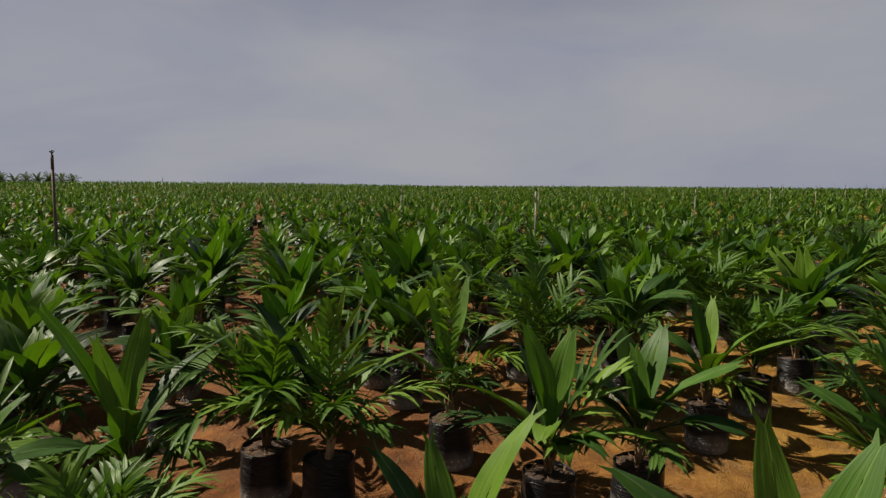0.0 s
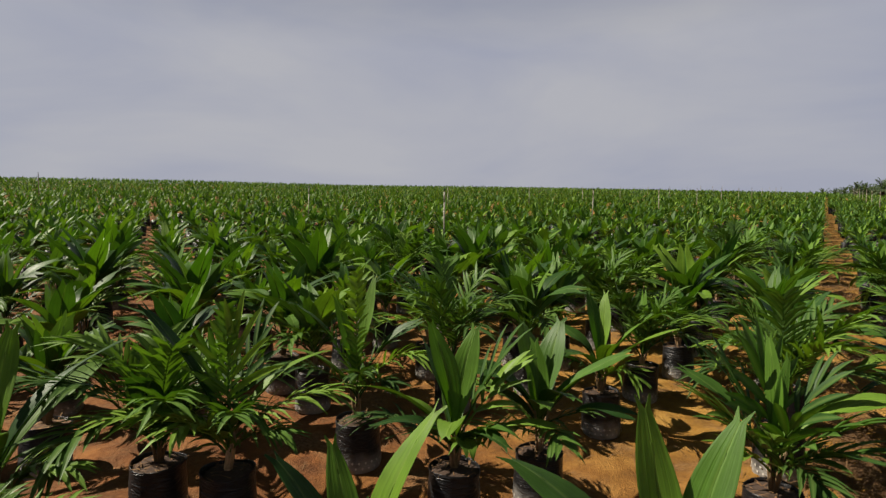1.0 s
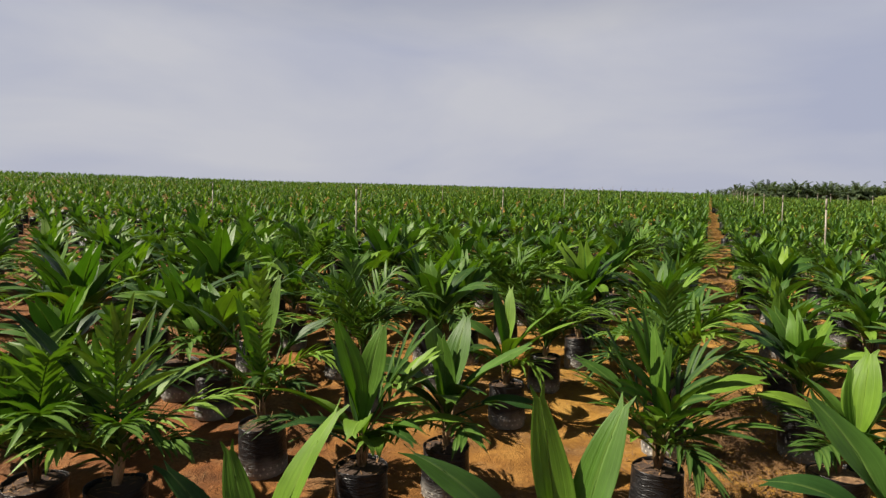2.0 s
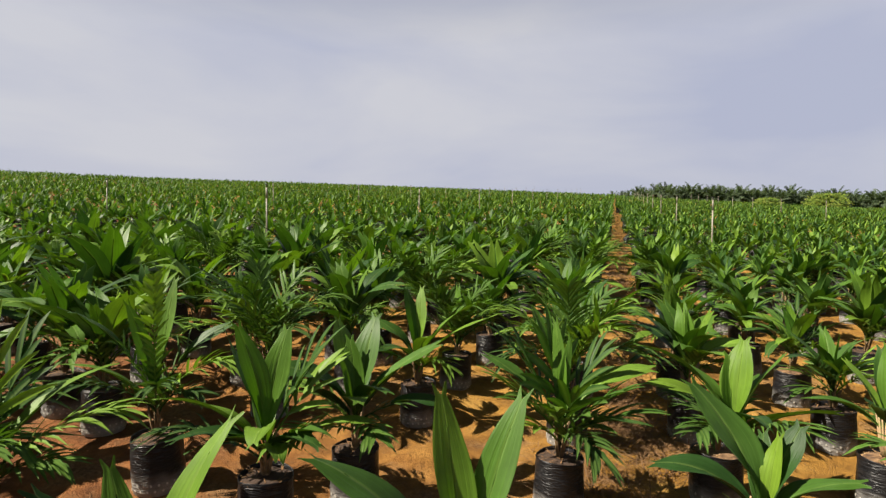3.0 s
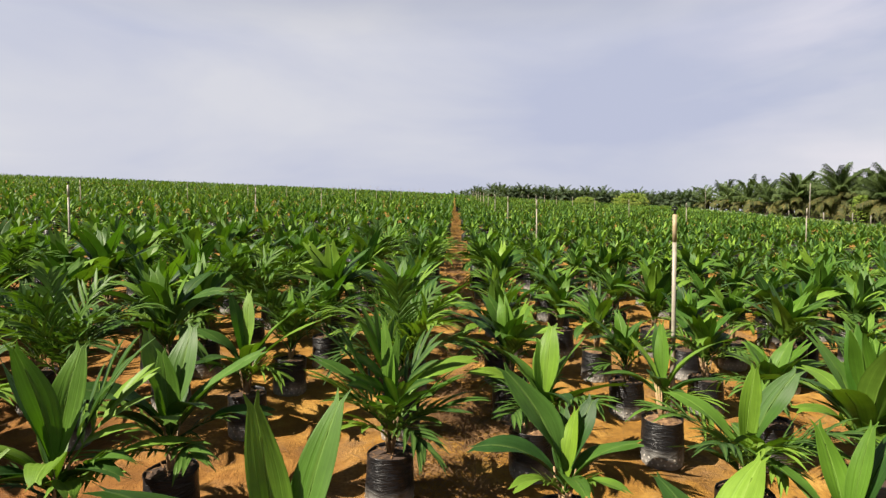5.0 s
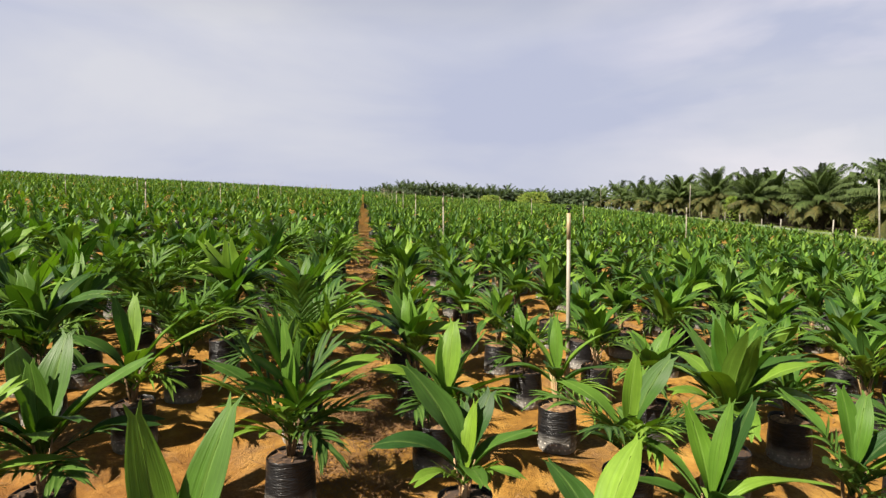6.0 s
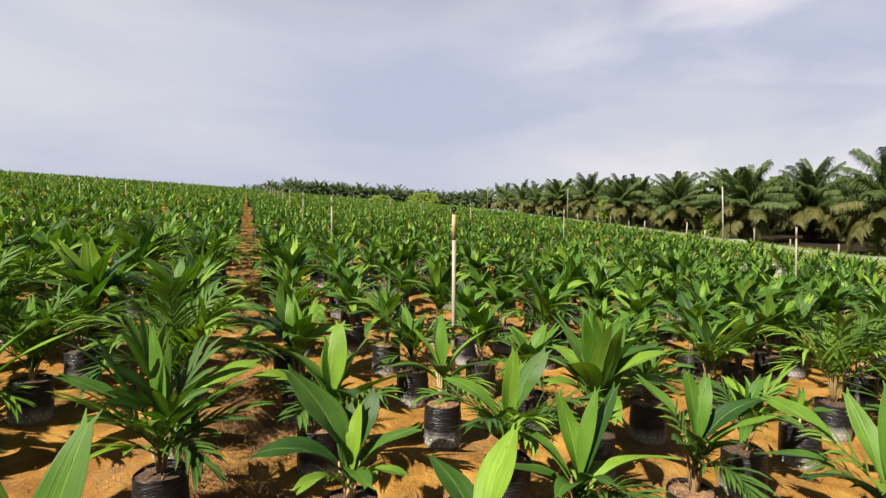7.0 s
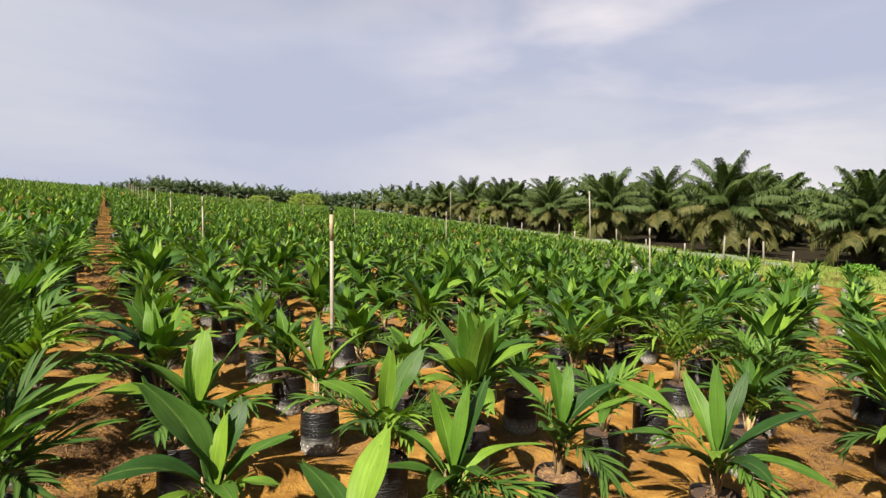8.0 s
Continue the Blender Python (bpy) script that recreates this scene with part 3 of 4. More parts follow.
posed_seedling(2.48, 1.40, "young oil palm with one wide pleated leaf leaning out", 60, 0.14, [
    ("blade", -62, 72, 34, 0.66, 0.185), ("blade", -95, 48, 66, 0.54, 0.13), ("blade", 85, 56, 50, 0.46, 0.13), ("blade", 40, 74, 24, 0.48, 0.13),
    ("blade", 170, 54, 80, 0.42, 0.12), ("mixed", 130, 45, 60, 0.42, 0.09), ("mixed", 220, 45, 60, 0.42, 0.09), ("blade", 20, 82, 14, 0.44, 0.10),
    ("blade", -20, 70, 30, 0.46, 0.12)], 105)


posed_seedling(0.08, 1.72, "young oil palm with a bright half-lit curved leaf", 2, 0.16, [
    ("blade", 75, 80, 38, 0.74, 0.125), ("blade", -60, 72, 34, 0.62, 0.120), ("blade", -20, 76, 24, 0.60, 0.10), ("blade", -95, 52, 66, 0.62, 0.135),
    ("blade", 175, 60, 80, 0.50, 0.13), ("blade", 120, 50, 60, 0.52, 0.12)], 106, 0.0, 3)
posed_seedling(-1.53, 2.67, "large young oil palm with long arching dark leaves", -30, 0.22, [
    ("blade", -70, 76, 16, 0.84, 0.130), ("blade", -15, 86, 10, 0.62, 0.105), ("blade", 30, 78, 22, 0.74, 0.135), ("blade", 80, 64, 56, 0.86, 0.150),
    ("blade", 65, 54, 48, 0.80, 0.130), ("blade", 170, 74, 70, 0.58, 0.130), ("mixed", -95, 40, 50, 0.72, 0.10), ("blade", -120, 48, 60, 0.66, 0.13),
    ("blade", 200, 62, 84, 0.54, 0.12), ("mixed", 105, 42, 48, 0.72, 0.10)], 107, 0.0, 3)
posed_seedling(-0.60, 2.97, "dense feathered young oil palm with pale upright leaves", -11, 0.20, [
    ("blade", -80, 66, 22, 0.84, 0.115), ("finger", 28, 84, 10, 0.80, 0.200), ("finger", 55, 74, 22, 0.80, 0.200), ("feather", 0, 86, 10, 0.70, 0.13),
    ("blade", 85, 62, 60, 0.74, 0.095), ("finger", -35, 76, 20, 0.66, 0.20), ("feather", 110, 48, 50, 0.64, 0.20), ("feather", -110, 46, 50, 0.62, 0.20),
    ("blade", -100, 52, 60, 0.62, 0.10), ("feather", 175, 62, 60, 0.52, 0.18), ("feather", 210, 56, 60, 0.52, 0.18)], 108, 0.0, 3)
posed_seedling(0.09, 3.62, "tall slender young oil palm with a fibrous stem", 2, 0.26, [
    ("mixed", -75, 66, 34, 0.70, 0.10), ("blade", 55, 78, 14, 0.76, 0.085), ("feather", 10, 86, 10, 0.74, 0.13), ("mixed", 80, 64, 46, 0.66, 0.10),
    ("blade", -30, 82, 12, 0.66, 0.080), ("feather", 120, 54, 50, 0.56, 0.18), ("feather", -120, 50, 50, 0.56, 0.18), ("blade", -90, 60, 60, 0.62, 0.09),
    ("feather", 175, 60, 60, 0.5, 0.17)], 109, 0.0, 2)
posed_seedling(1.91, 3.84, "young oil palm with broad dark leaves and bare stem", 27, 0.20, [
    ("blade", -35, 80, 16, 0.60, 0.125), ("blade", 35, 82, 20, 0.62, 0.115), ("blade", 80, 62, 40, 0.66, 0.10), ("blade", -85, 64, 50, 0.54, 0.11),
    ("blade", 95, 50, 36, 0.68, 0.08), ("blade", 165, 66, 60, 0.50, 0.13), ("blade", 215, 58, 70, 0.50, 0.12), ("mixed", -110, 44, 50, 0.5, 0.09)], 110, 0.0, 2)
posed_seedling(2.91, 0.35, "bright young oil palm with fanned upright leaves", 77, 0.20, [
    ("blade", 45, 70, 16, 0.56, 0.125), ("blade", 18, 82, 12, 0.52, 0.070), ("blade", -30, 76, 20, 0.50, 0.110), ("blade", -75, 54, 60, 0.56, 0.120),
    ("blade", 75, 50, 60, 0.54, 0.110), ("blade", -110, 40, 60, 0.52, 0.12), ("blade", 165, 64, 70, 0.44, 0.11), ("blade", 205, 58, 80, 0.42, 0.11),
    ("feather", 150, 40, 70, 0.44, 0.16), ("feather", 190, 34, 70, 0.44, 0.16), ("feather", 110, 40, 60, 0.46, 0.16)], 111, 0.0, 2)
posed_seedling(3.33, 0.87, "young oil palm with feathered skirt of lower leaves", 70, 0.18, [
    ("blade", -20, 82, 14, 0.52, 0.115), ("blade", 45, 74, 24, 0.58, 0.125), ("blade", -70, 58, 56, 0.56, 0.115), ("blade", 85, 46, 66, 0.52, 0.13),
    ("feather", -100, 52, 50, 0.56, 0.20), ("feather", 100, 52, 40, 0.54, 0.20), ("feather", 165, 58, 50, 0.50, 0.20), ("feather", 200, 56, 50, 0.50, 0.20),
    ("blade", 20, 70, 30, 0.54, 0.12), ("blade", -130, 44, 50, 0.5, 0.10)], 112, 0.0, 2)
posed_seedling(3.94, 1.60, "young oil palm with three bright inner leaves", 65, 0.22, [
    ("blade", -30, 74, 14, 0.48, 0.105), ("blade", 10, 84, 10, 0.50, 0.095), ("blade", -65, 66, 30, 0.46, 0.10), ("blade", 72, 66, 60, 0.66, 0.115),
    ("blade", -95, 44, 66, 0.48, 0.10), ("blade", 95, 46, 60, 0.48, 0.11), ("blade", 180, 62, 60, 0.42, 0.12), ("blade", 150, 50, 70, 0.40, 0.11)], 113, 0.0, 2)
posed_seedling(3.58, -0.15, "slender young oil palm on a long bare stem", 88, 0.27, [
    ("blade", -35, 80, 14, 0.44, 0.105), ("blade", 15, 82, 20, 0.44, 0.100), ("blade", 60, 66, 50, 0.50, 0.110), ("mixed", -70, 60, 34, 0.54, 0.10),
    ("blade", 85, 56, 46, 0.52, 0.090), ("blade", 180, 64, 60, 0.40, 0.12), ("mixed", 140, 56, 50, 0.44, 0.09), ("mixed", 210, 56, 50, 0.44, 0.09)], 114, 0.0, 2)
posed_seedling(3.72, -1.05, "wide young oil palm with long spreading leaves", 103, 0.22, [
    ("blade", 0, 84, 10, 0.58, 0.085), ("mixed", -85, 48, 40, 0.76, 0.12), ("blade", 70, 46, 40, 0.74, 0.125), ("blade", 30, 70, 20, 0.62, 0.090),
    ("blade", -40, 66, 24, 0.60, 0.110), ("mixed", -100, 40, 60, 0.66, 0.10), ("blade", 100, 40, 70, 0.62, 0.12), ("blade", 175, 60, 70, 0.5, 0.12),
    ("blade", 140, 50, 70, 0.56, 0.12), ("blade", 215, 52, 70, 0.56, 0.12)], 115, 0.0, 2)
posed_seedling(2.20, -0.45, "low young oil palm with one narrow upright leaf", 95, 0.08, [
    ("blade", 10, 84, 8, 0.44, 0.055), ("blade", 85, 50, 60, 0.40, 0.10), ("blade", -85, 44, 60, 0.40, 0.10), ("blade", 175, 46, 60, 0.36, 0.10), ("mixed", 130, 40, 50, 0.38, 0.08)], 116)


posed_seedling(2.35, 0.62, "low young oil palm with a broad rounded leaf", 70, 0.14, [
    ("blade", 35, 74, 20, 0.52, 0.170), ("blade", -50, 66, 50, 0.46, 0.13), ("blade", 95, 48, 60, 0.46, 0.12), ("blade", 175, 52, 70, 0.40, 0.12),
    ("mixed", 130, 44, 60, 0.40, 0.09), ("mixed", 220, 44, 60, 0.40, 0.09), ("blade", -90, 46, 60, 0.44, 0.11)], 117)
posed_seedling(2.16, 2.42, "dense young oil palm with narrow spiky leaves", 41, 0.18, [
    ("finger", -85, 66, 26, 0.72, 0.26), ("finger", -40, 78, 16, 0.74, 0.24), ("blade", 10, 84, 10, 0.66, 0.090), ("finger", 60, 70, 26, 0.72, 0.24),
    ("blade", 75, 64, 70, 0.72, 0.130), ("finger", -110, 52, 40, 0.66, 0.24), ("mixed", -70, 56, 40, 0.68, 0.09), ("finger", 105, 54, 46, 0.62, 0.24),
    ("finger", 160, 66, 50, 0.56, 0.22), ("mixed", 190, 60, 60, 0.54, 0.09), ("finger", 225, 56, 50, 0.56, 0.22), ("mixed", 130, 44, 50, 0.60, 0.10),
    ("blade", -20, 88, 8, 0.62, 0.06), ("finger", 85, 38, 40, 0.60, 0.22), ("finger", -150, 42, 46, 0.52, 0.22)], 118, 0.0, 2)


def stand(k, x, y, turn, size=1.0):
    across = x * NX + y * NY
    size *= 1.15 if across < -0.6 else 1.16 if across < 0.2 else 1.0 if across < 1.2 else 0.97
    m = pose(x, y, height(x, y) + clods(x, y) - 0.012, random.uniform(-2.5, 2.5), random.uniform(-2.5, 2.5), turn)
    placed.append((x, y))
    if k not in first_use:
        first_use.add(k)
        c = originals[k]
    else:
        c = copy_thing(originals[k], Matrix())
    c.matrix_basis = m
    for part in c.children:           # bags are all of one size, the plants in them are not
        if part.name.startswith("leaf"):
            q = part.matrix_basis
            foot = Vector((0, 0, BAG_TALL * 0.93))
            part.matrix_basis = Matrix.Translation(foot) @ Matrix.Diagonal((size, size, size, 1)) @ Matrix.Translation(-foot) @ q


# bags whose place is known: kind, x, y, turn, size
KNOWN = [
    (3, 4.55, 2.20, 200, 0.95), (5, 5.10, 2.84, 80, 1.0), (0, 6.30, 4.15, 10, 1.0),
    (9, 3.66, 2.75, 300, 1.05),
    (3, 4.93, 0.22, 70, 0.85), (5, 4.44, -0.44, 0, 0.9), (8, 5.20, -0.87, 40, 1.0), (7, 6.00, -1.20, 100, 0.95),
    (4, 2.52, 4.37, 60, 0.9), (3, 3.18, 4.84, 90, 1.0),
    (2, -0.28, 4.54, 330, 1.0), (4, -1.02, 3.20, 15, 0.95), (1, -3.08, 3.99, 85, 1.05),
    (0, -2.60, 5.93, 250, 1.0), (3, -3.64, 5.29, 190, 1.0), (6, -4.02, 6.75, 40, 1.0), (2, 6.32, 1.50, 210, 1.0),
    (1, -1.51, 5.69, 140, 1.0), (7, 0.86, 4.39, 20, 0.95),
    (6, 1.72, 5.43, 0, 0.95), (6, 2.12, 5.32, 90, 0.9),
    (7, 2.74, 3.05, 150, 0.95), (5, 3.34, 3.66, 220, 1.08), (9, 4.24, 3.38, 60, 1.05), (4, 5.76, -1.84, 300, 0.95),
    (2, 6.98, -0.03, 60, 0.9), (3, 6.71, 0.95, 150, 0.9),
    (1, 5.32, -2.74, 20, 1.15), (9, 6.15, -3.16, 120, 1.15), (10, 4.55, -2.46, 250, 1.1), (2, 7.05, -3.54, 200, 1.1), (0, 7.95, -3.99, 300, 1.1),
    (4, -1.25, 1.92, 60, 0.66), (5, -2.15, 2.50, 160, 0.85),
    (1, 6.60, -2.15, 30, 1.0), (5, 4.80, -1.50, 130, 1.0),
]
for k, x, y, turn, size in KNOWN:
    stand(k, x, y, turn, size)

# the rest of the near field, on its rows
rng = random.Random(11)
NEAR = 9.0
lattice = []
for i in range(-150, 60):
    for j in range(-120, 220):
        if i >= 0:        # one block of rows on either side of the path
            p = 0.76 + 0.88 * i
            s = 0.35 + STEP * j - 0.479 * i - (0.0, 0.2)[i] if i < 2 else -0.10 + STEP * j - 0.479 * i
        else:
            p = 0.69 + ROW * i
            s = 0.35 + STEP * j - 0.483 * i + 0.42 * min(1.0, (-i - 1) / 4)
        x, y = p * NX + s * DX, p * NY + s * DY
        for gx, gy, az, wide, far_out in ((-3.64, 10.69, -18.2, 0.10, 30), (7.96, -3.23, 111.6, 0.09, 60)):     # narrow side paths
            ux, uy = math.sin(radians(az)), math.cos(radians(az))
            d, f = (x - gx) * uy - (y - gy) * ux, (x - gx) * ux + (y - gy) * uy
            if -9 < f < far_out:
                d = math.copysign(wide * math.exp(-abs(d) / 1.6), d)
                x, y = x + d * uy, y - d * ux
        r = math.hypot(x, y)
        az = math.degrees(math.atan2(x, y))
        if r < 6 and az > 95:
            continue
        if r > 116 or not -52 < az < 128 or beyond_fence(x, y) > -1.6:
            continue
        loose = 0.075 if r < 22 or -0.5 < p < 1.2 else 0.10 if p > 0 else 0.18
        if r > 11 and i in (0, -1) and rng.random() < 0.85:      # stragglers that close the next gap
            o = (0.44 if i == 0 else -0.44) + rng.gauss(0, 0.08)
            lattice.append((r, x + o * NX + rng.gauss(0, 0.2) * DX, y + o * NY + rng.gauss(0, 0.2) * DY))
        if i > 0 and (4.2 if i > 1 else 11) < r < 70 and rng.random() < (0.42 if i > 1 else 0.8):       # a few bags stand between the rows
            lattice.append((r, x + 0.44 * NX + rng.gauss(0, 0.08), y + 0.44 * NY + rng.gauss(0, 0.08)))
        if i == 0 and r > 48 and rng.random() < 0.75:      # the path closes towards the crest
            lattice.append((r, x - 0.4 * NX, y - 0.4 * NY))
        lattice.append((r, x + rng.gauss(0, loose), y + rng.gauss(0, loose)))
lattice.sort()
far = []
for r, x, y in lattice:
    if r < 2.6:
        continue
    if r < NEAR and min((x - a) ** 2 + (y - c) ** 2 for a, c in placed) < (0.66 if r < 4.8 else 0.50) ** 2:
        continue
    if len(placed) < 300:
        k = rng.choices(range(12), [1, 2, 2, 5, 4, 4, 1, 3, 0, 2, 2, 5] if -0.6 < x * NX + y * NY < 0.2 else [4, 4, 4, 2, 1, 3, 4, 1, 0.2, 5, 5, 3])[0]
        stand(k, x, y, rng.uniform(0, 360), rng.uniform(0.80, 1.06))
    else:
        far.append((r, x, y))


# ---------- the far field, one sheet of many seedlings ----------
def low_seedling(rng, leaves, segs, bag):
    """A light young palm: v (n,3), f (m,4) as arrays."""
    v, f, uv = [], [], []
    turn = rng.uniform(0, 6.28)
    for i in range(leaves):
        k = (i + 0.3) / leaves
        rise = 87 - 36 * k ** 0.9 + rng.uniform(-9, 9)
        length = rng.uniform(0.42, 0.58)
        path = spine(length, rise, 18 + 84 * k + rng.uniform(-10, 22), segs)
        t = turn + 2.4 * i
        c, s = math.cos(t), math.sin(t)
        w = rng.uniform(0.040, 0.066)
        base = len(v)
        for q, p in enumerate(path):
            u = q / segs
            ww = w * (0.14 if q == 0 else math.sin(math.pi * min(0.97, u ** 0.8)) ** 0.8 + 0.02)
            for side in (-1, 0, 1):
                x, y, z = p.x, side * ww, p.z + 0.43 + (0.55 * (1 - u) * ww if side else 0.0)
                v.append((x * c - y * s, x * s + y * c, z))
                uv.append((u, 0.5 + 0.5 * side))
        for q in range(segs):
            a = base + 3 * q
            f += [(a, a + 1, a + 4, a + 3), (a + 1, a + 2, a + 5, a + 4)]
    mi = [0] * len(f)
    if bag:
        base, n = len(v), 8
        for z in (0.0, 0.15, 0.3):
            for k in range(n):
                t = 6.283 * k / n
                rad = 0.143 * (1.03 if z == 0.15 else 0.98)
                v.append((rad * math.cos(t), rad * math.sin(t), z))
                uv.append((0, z))
        for i in range(2):
            for k in range(n):
                a, c2 = base + i * n + k, base + i * n + (k + 1) % n
                f.append((a, c2, c2 + n, a + n))
                mi.append(1)
        f.append(tuple(base + 2 * n + k for k in (0, 1, 2, 3)))
        f.append(tuple(base + 2 * n + k for k in (0, 3, 4, 7)))
        f.append(tuple(base + 2 * n + k for k in (4, 5, 6, 7)))
        mi += [2, 2, 2]
    return np.array(v, float), np.array(f, np.int64), np.array(uv, float), np.array(mi)


def spread(name, spots, forms, mats, label, seed, sizes=(0.84, 1.14), category="seedlings", lift=0.0):
    """Many light copies in one mesh."""
    rng = random.Random(seed)
    V, Fa, U, M, base = [], [], [], [], 0
    for x, y in spots:
        v, f, uv, mi = forms[rng.randrange(len(forms))]
        t, s = rng.uniform(0, 6.28), rng.uniform(*sizes) * (0.92 if x * NX + y * NY > 0.2 else 1.06)
        c, d = math.cos(t) * s, math.sin(t) * s
        q = np.empty_like(v)
        q[:, 0], q[:, 1] = v[:, 0] * c - v[:, 1] * d + x, v[:, 0] * d + v[:, 1] * c + y
        q[:, 2] = v[:, 2] * s + height(x, y) + lift
        V.append(q)
        Fa.append(f + base)
        U.append(uv)
        M.append(mi)
        base += len(v)
    V, Fa, U, M = np.concatenate(V), np.concatenate(Fa), np.concatenate(U), np.concatenate(M)
    me = mesh_from(name, V.tolist(), Fa.tolist(), mats, U, True, M.tolist())
    return tagged(new(name, me), label, category, kind="stuff")


rng = random.Random(21)
mid_forms = [low_seedling(rng, 16, 5, True) for _ in range(12)]
far_forms = [low_seedling(rng, 10, 3, False) for _ in range(12)]
edge_forms = [low_seedling(rng, 6, 2, False) for _ in range(12)]


def beside_path(x, y):
    return abs(x * NX + y * NY - 0.37) < 0.95


spread("path_side_seedlings", [(x, y) for r, x, y in far if r < 65 and beside_path(x, y)], mid_forms, [FIELD_LEAF, BAG, POT_SOIL], "young oil palms in polybags beside the path", 34, (0.86, 1.04))
far = [q for q in far if q[0] >= 65 or not beside_path(q[1], q[2])]
spread("seedling_field", [(x, y) for r, x, y in far if r < 30], mid_forms, [FIELD_LEAF, BAG, POT_SOIL], "rows of young oil palms in black polybags", 31)
spread("distant_seedling_field", [(x, y) for r, x, y in far if 30 <= r < 65], far_forms, [FIELD_LEAF], "distant green rows of young oil palms", 32)
spread("farthest_seedling_field", [(x, y) for r, x, y in far if r >= 65], edge_forms, [FIELD_LEAF], "young oil palm rows near the crest", 33)


# ---------- sprinkler risers ----------
def riser(x, y, tall, label, cap="orange", lean=(0, 0), thick=0.018):
    root = new("sprinkler_riser")
    tagged(root, label, "sprinkler", "sprinkler risers in the field")
    b = Build()
    b.tube([Vector((0, 0, -0.25)), Vector((0, 0, tall * 0.5)), Vector((0, 0, tall - 0.22))], [thick, thick, thick], 12)
    child("pipe", b.mesh("pipe", [PVC if cap != "brown" else BROWN_PIPE]), root)
    b = Build()
    b.tube([Vector((0, 0, tall - 0.24)), Vector((0, 0, tall))], [thick * 1.07, thick * 1.07], 12)
    child("sleeve", b.mesh("sleeve", [RUST if cap == "orange" else BROWN_PIPE if cap == "brown" else PVC]), root)
    b = Build()
    b.tube([Vector((0, 0, tall)), Vector((0, 0, tall + 0.03)), Vector((0, 0, tall + 0.035)), Vector((0, 0, tall + 0.05))], [thick * 0.5, thick * 0.5, thick * 1.3, thick * 1.5], 10)
    head = child("sprinkler_head", b.mesh("sprinkler_head", [BLACK]), root, "small black plastic sprinkler head")
    b = Build()
    b.tube([Vector((-0.035, 0, tall + 0.055)), Vector((0.0, 0, tall + 0.067)), Vector((0.04, 0, tall + 0.060))], [0.006, 0.009, 0.006], 6)
    child("arm", b.mesh("arm", [BLACK]), head)
    root.matrix_basis = pose(x, y, height(x, y), lean[0], lean[1], random.uniform(0, 360))
    return root


LX, LY = math.sin(radians(44.95)), math.cos(radians(44.95))   # the riser lines
riser(4.92, 1.97, 1.72, "pale plastic riser pipe with a stained tan sleeve", "orange")
for p, s0, count, skip in ((2.16, 5.0, 12, 1), (-7.22, 10.2, 12, 0), (-16.4, 14.1, 11, 0), (11.1, 8.5, 11, 0)):
    for k in range(skip, count):
        s = s0 + 9.3 * k
        x, y = p * LY + s * LX, -p * LX + s * LY
        if math.hypot(x, y) < 112:
            riser(x, y, 1.72, "white plastic sprinkler riser pipe", "white", (random.uniform(-1.5, 1.5), random.uniform(-1.5, 1.5)))
riser(-6.3, 9.0, 2.35, "tall brown riser pipe with black sprinkler", "brown", (0.5, -1.5), 0.022)
riser(-18.2, 35.7, 2.2, "distant brown riser pipe with sprinkler", "brown")

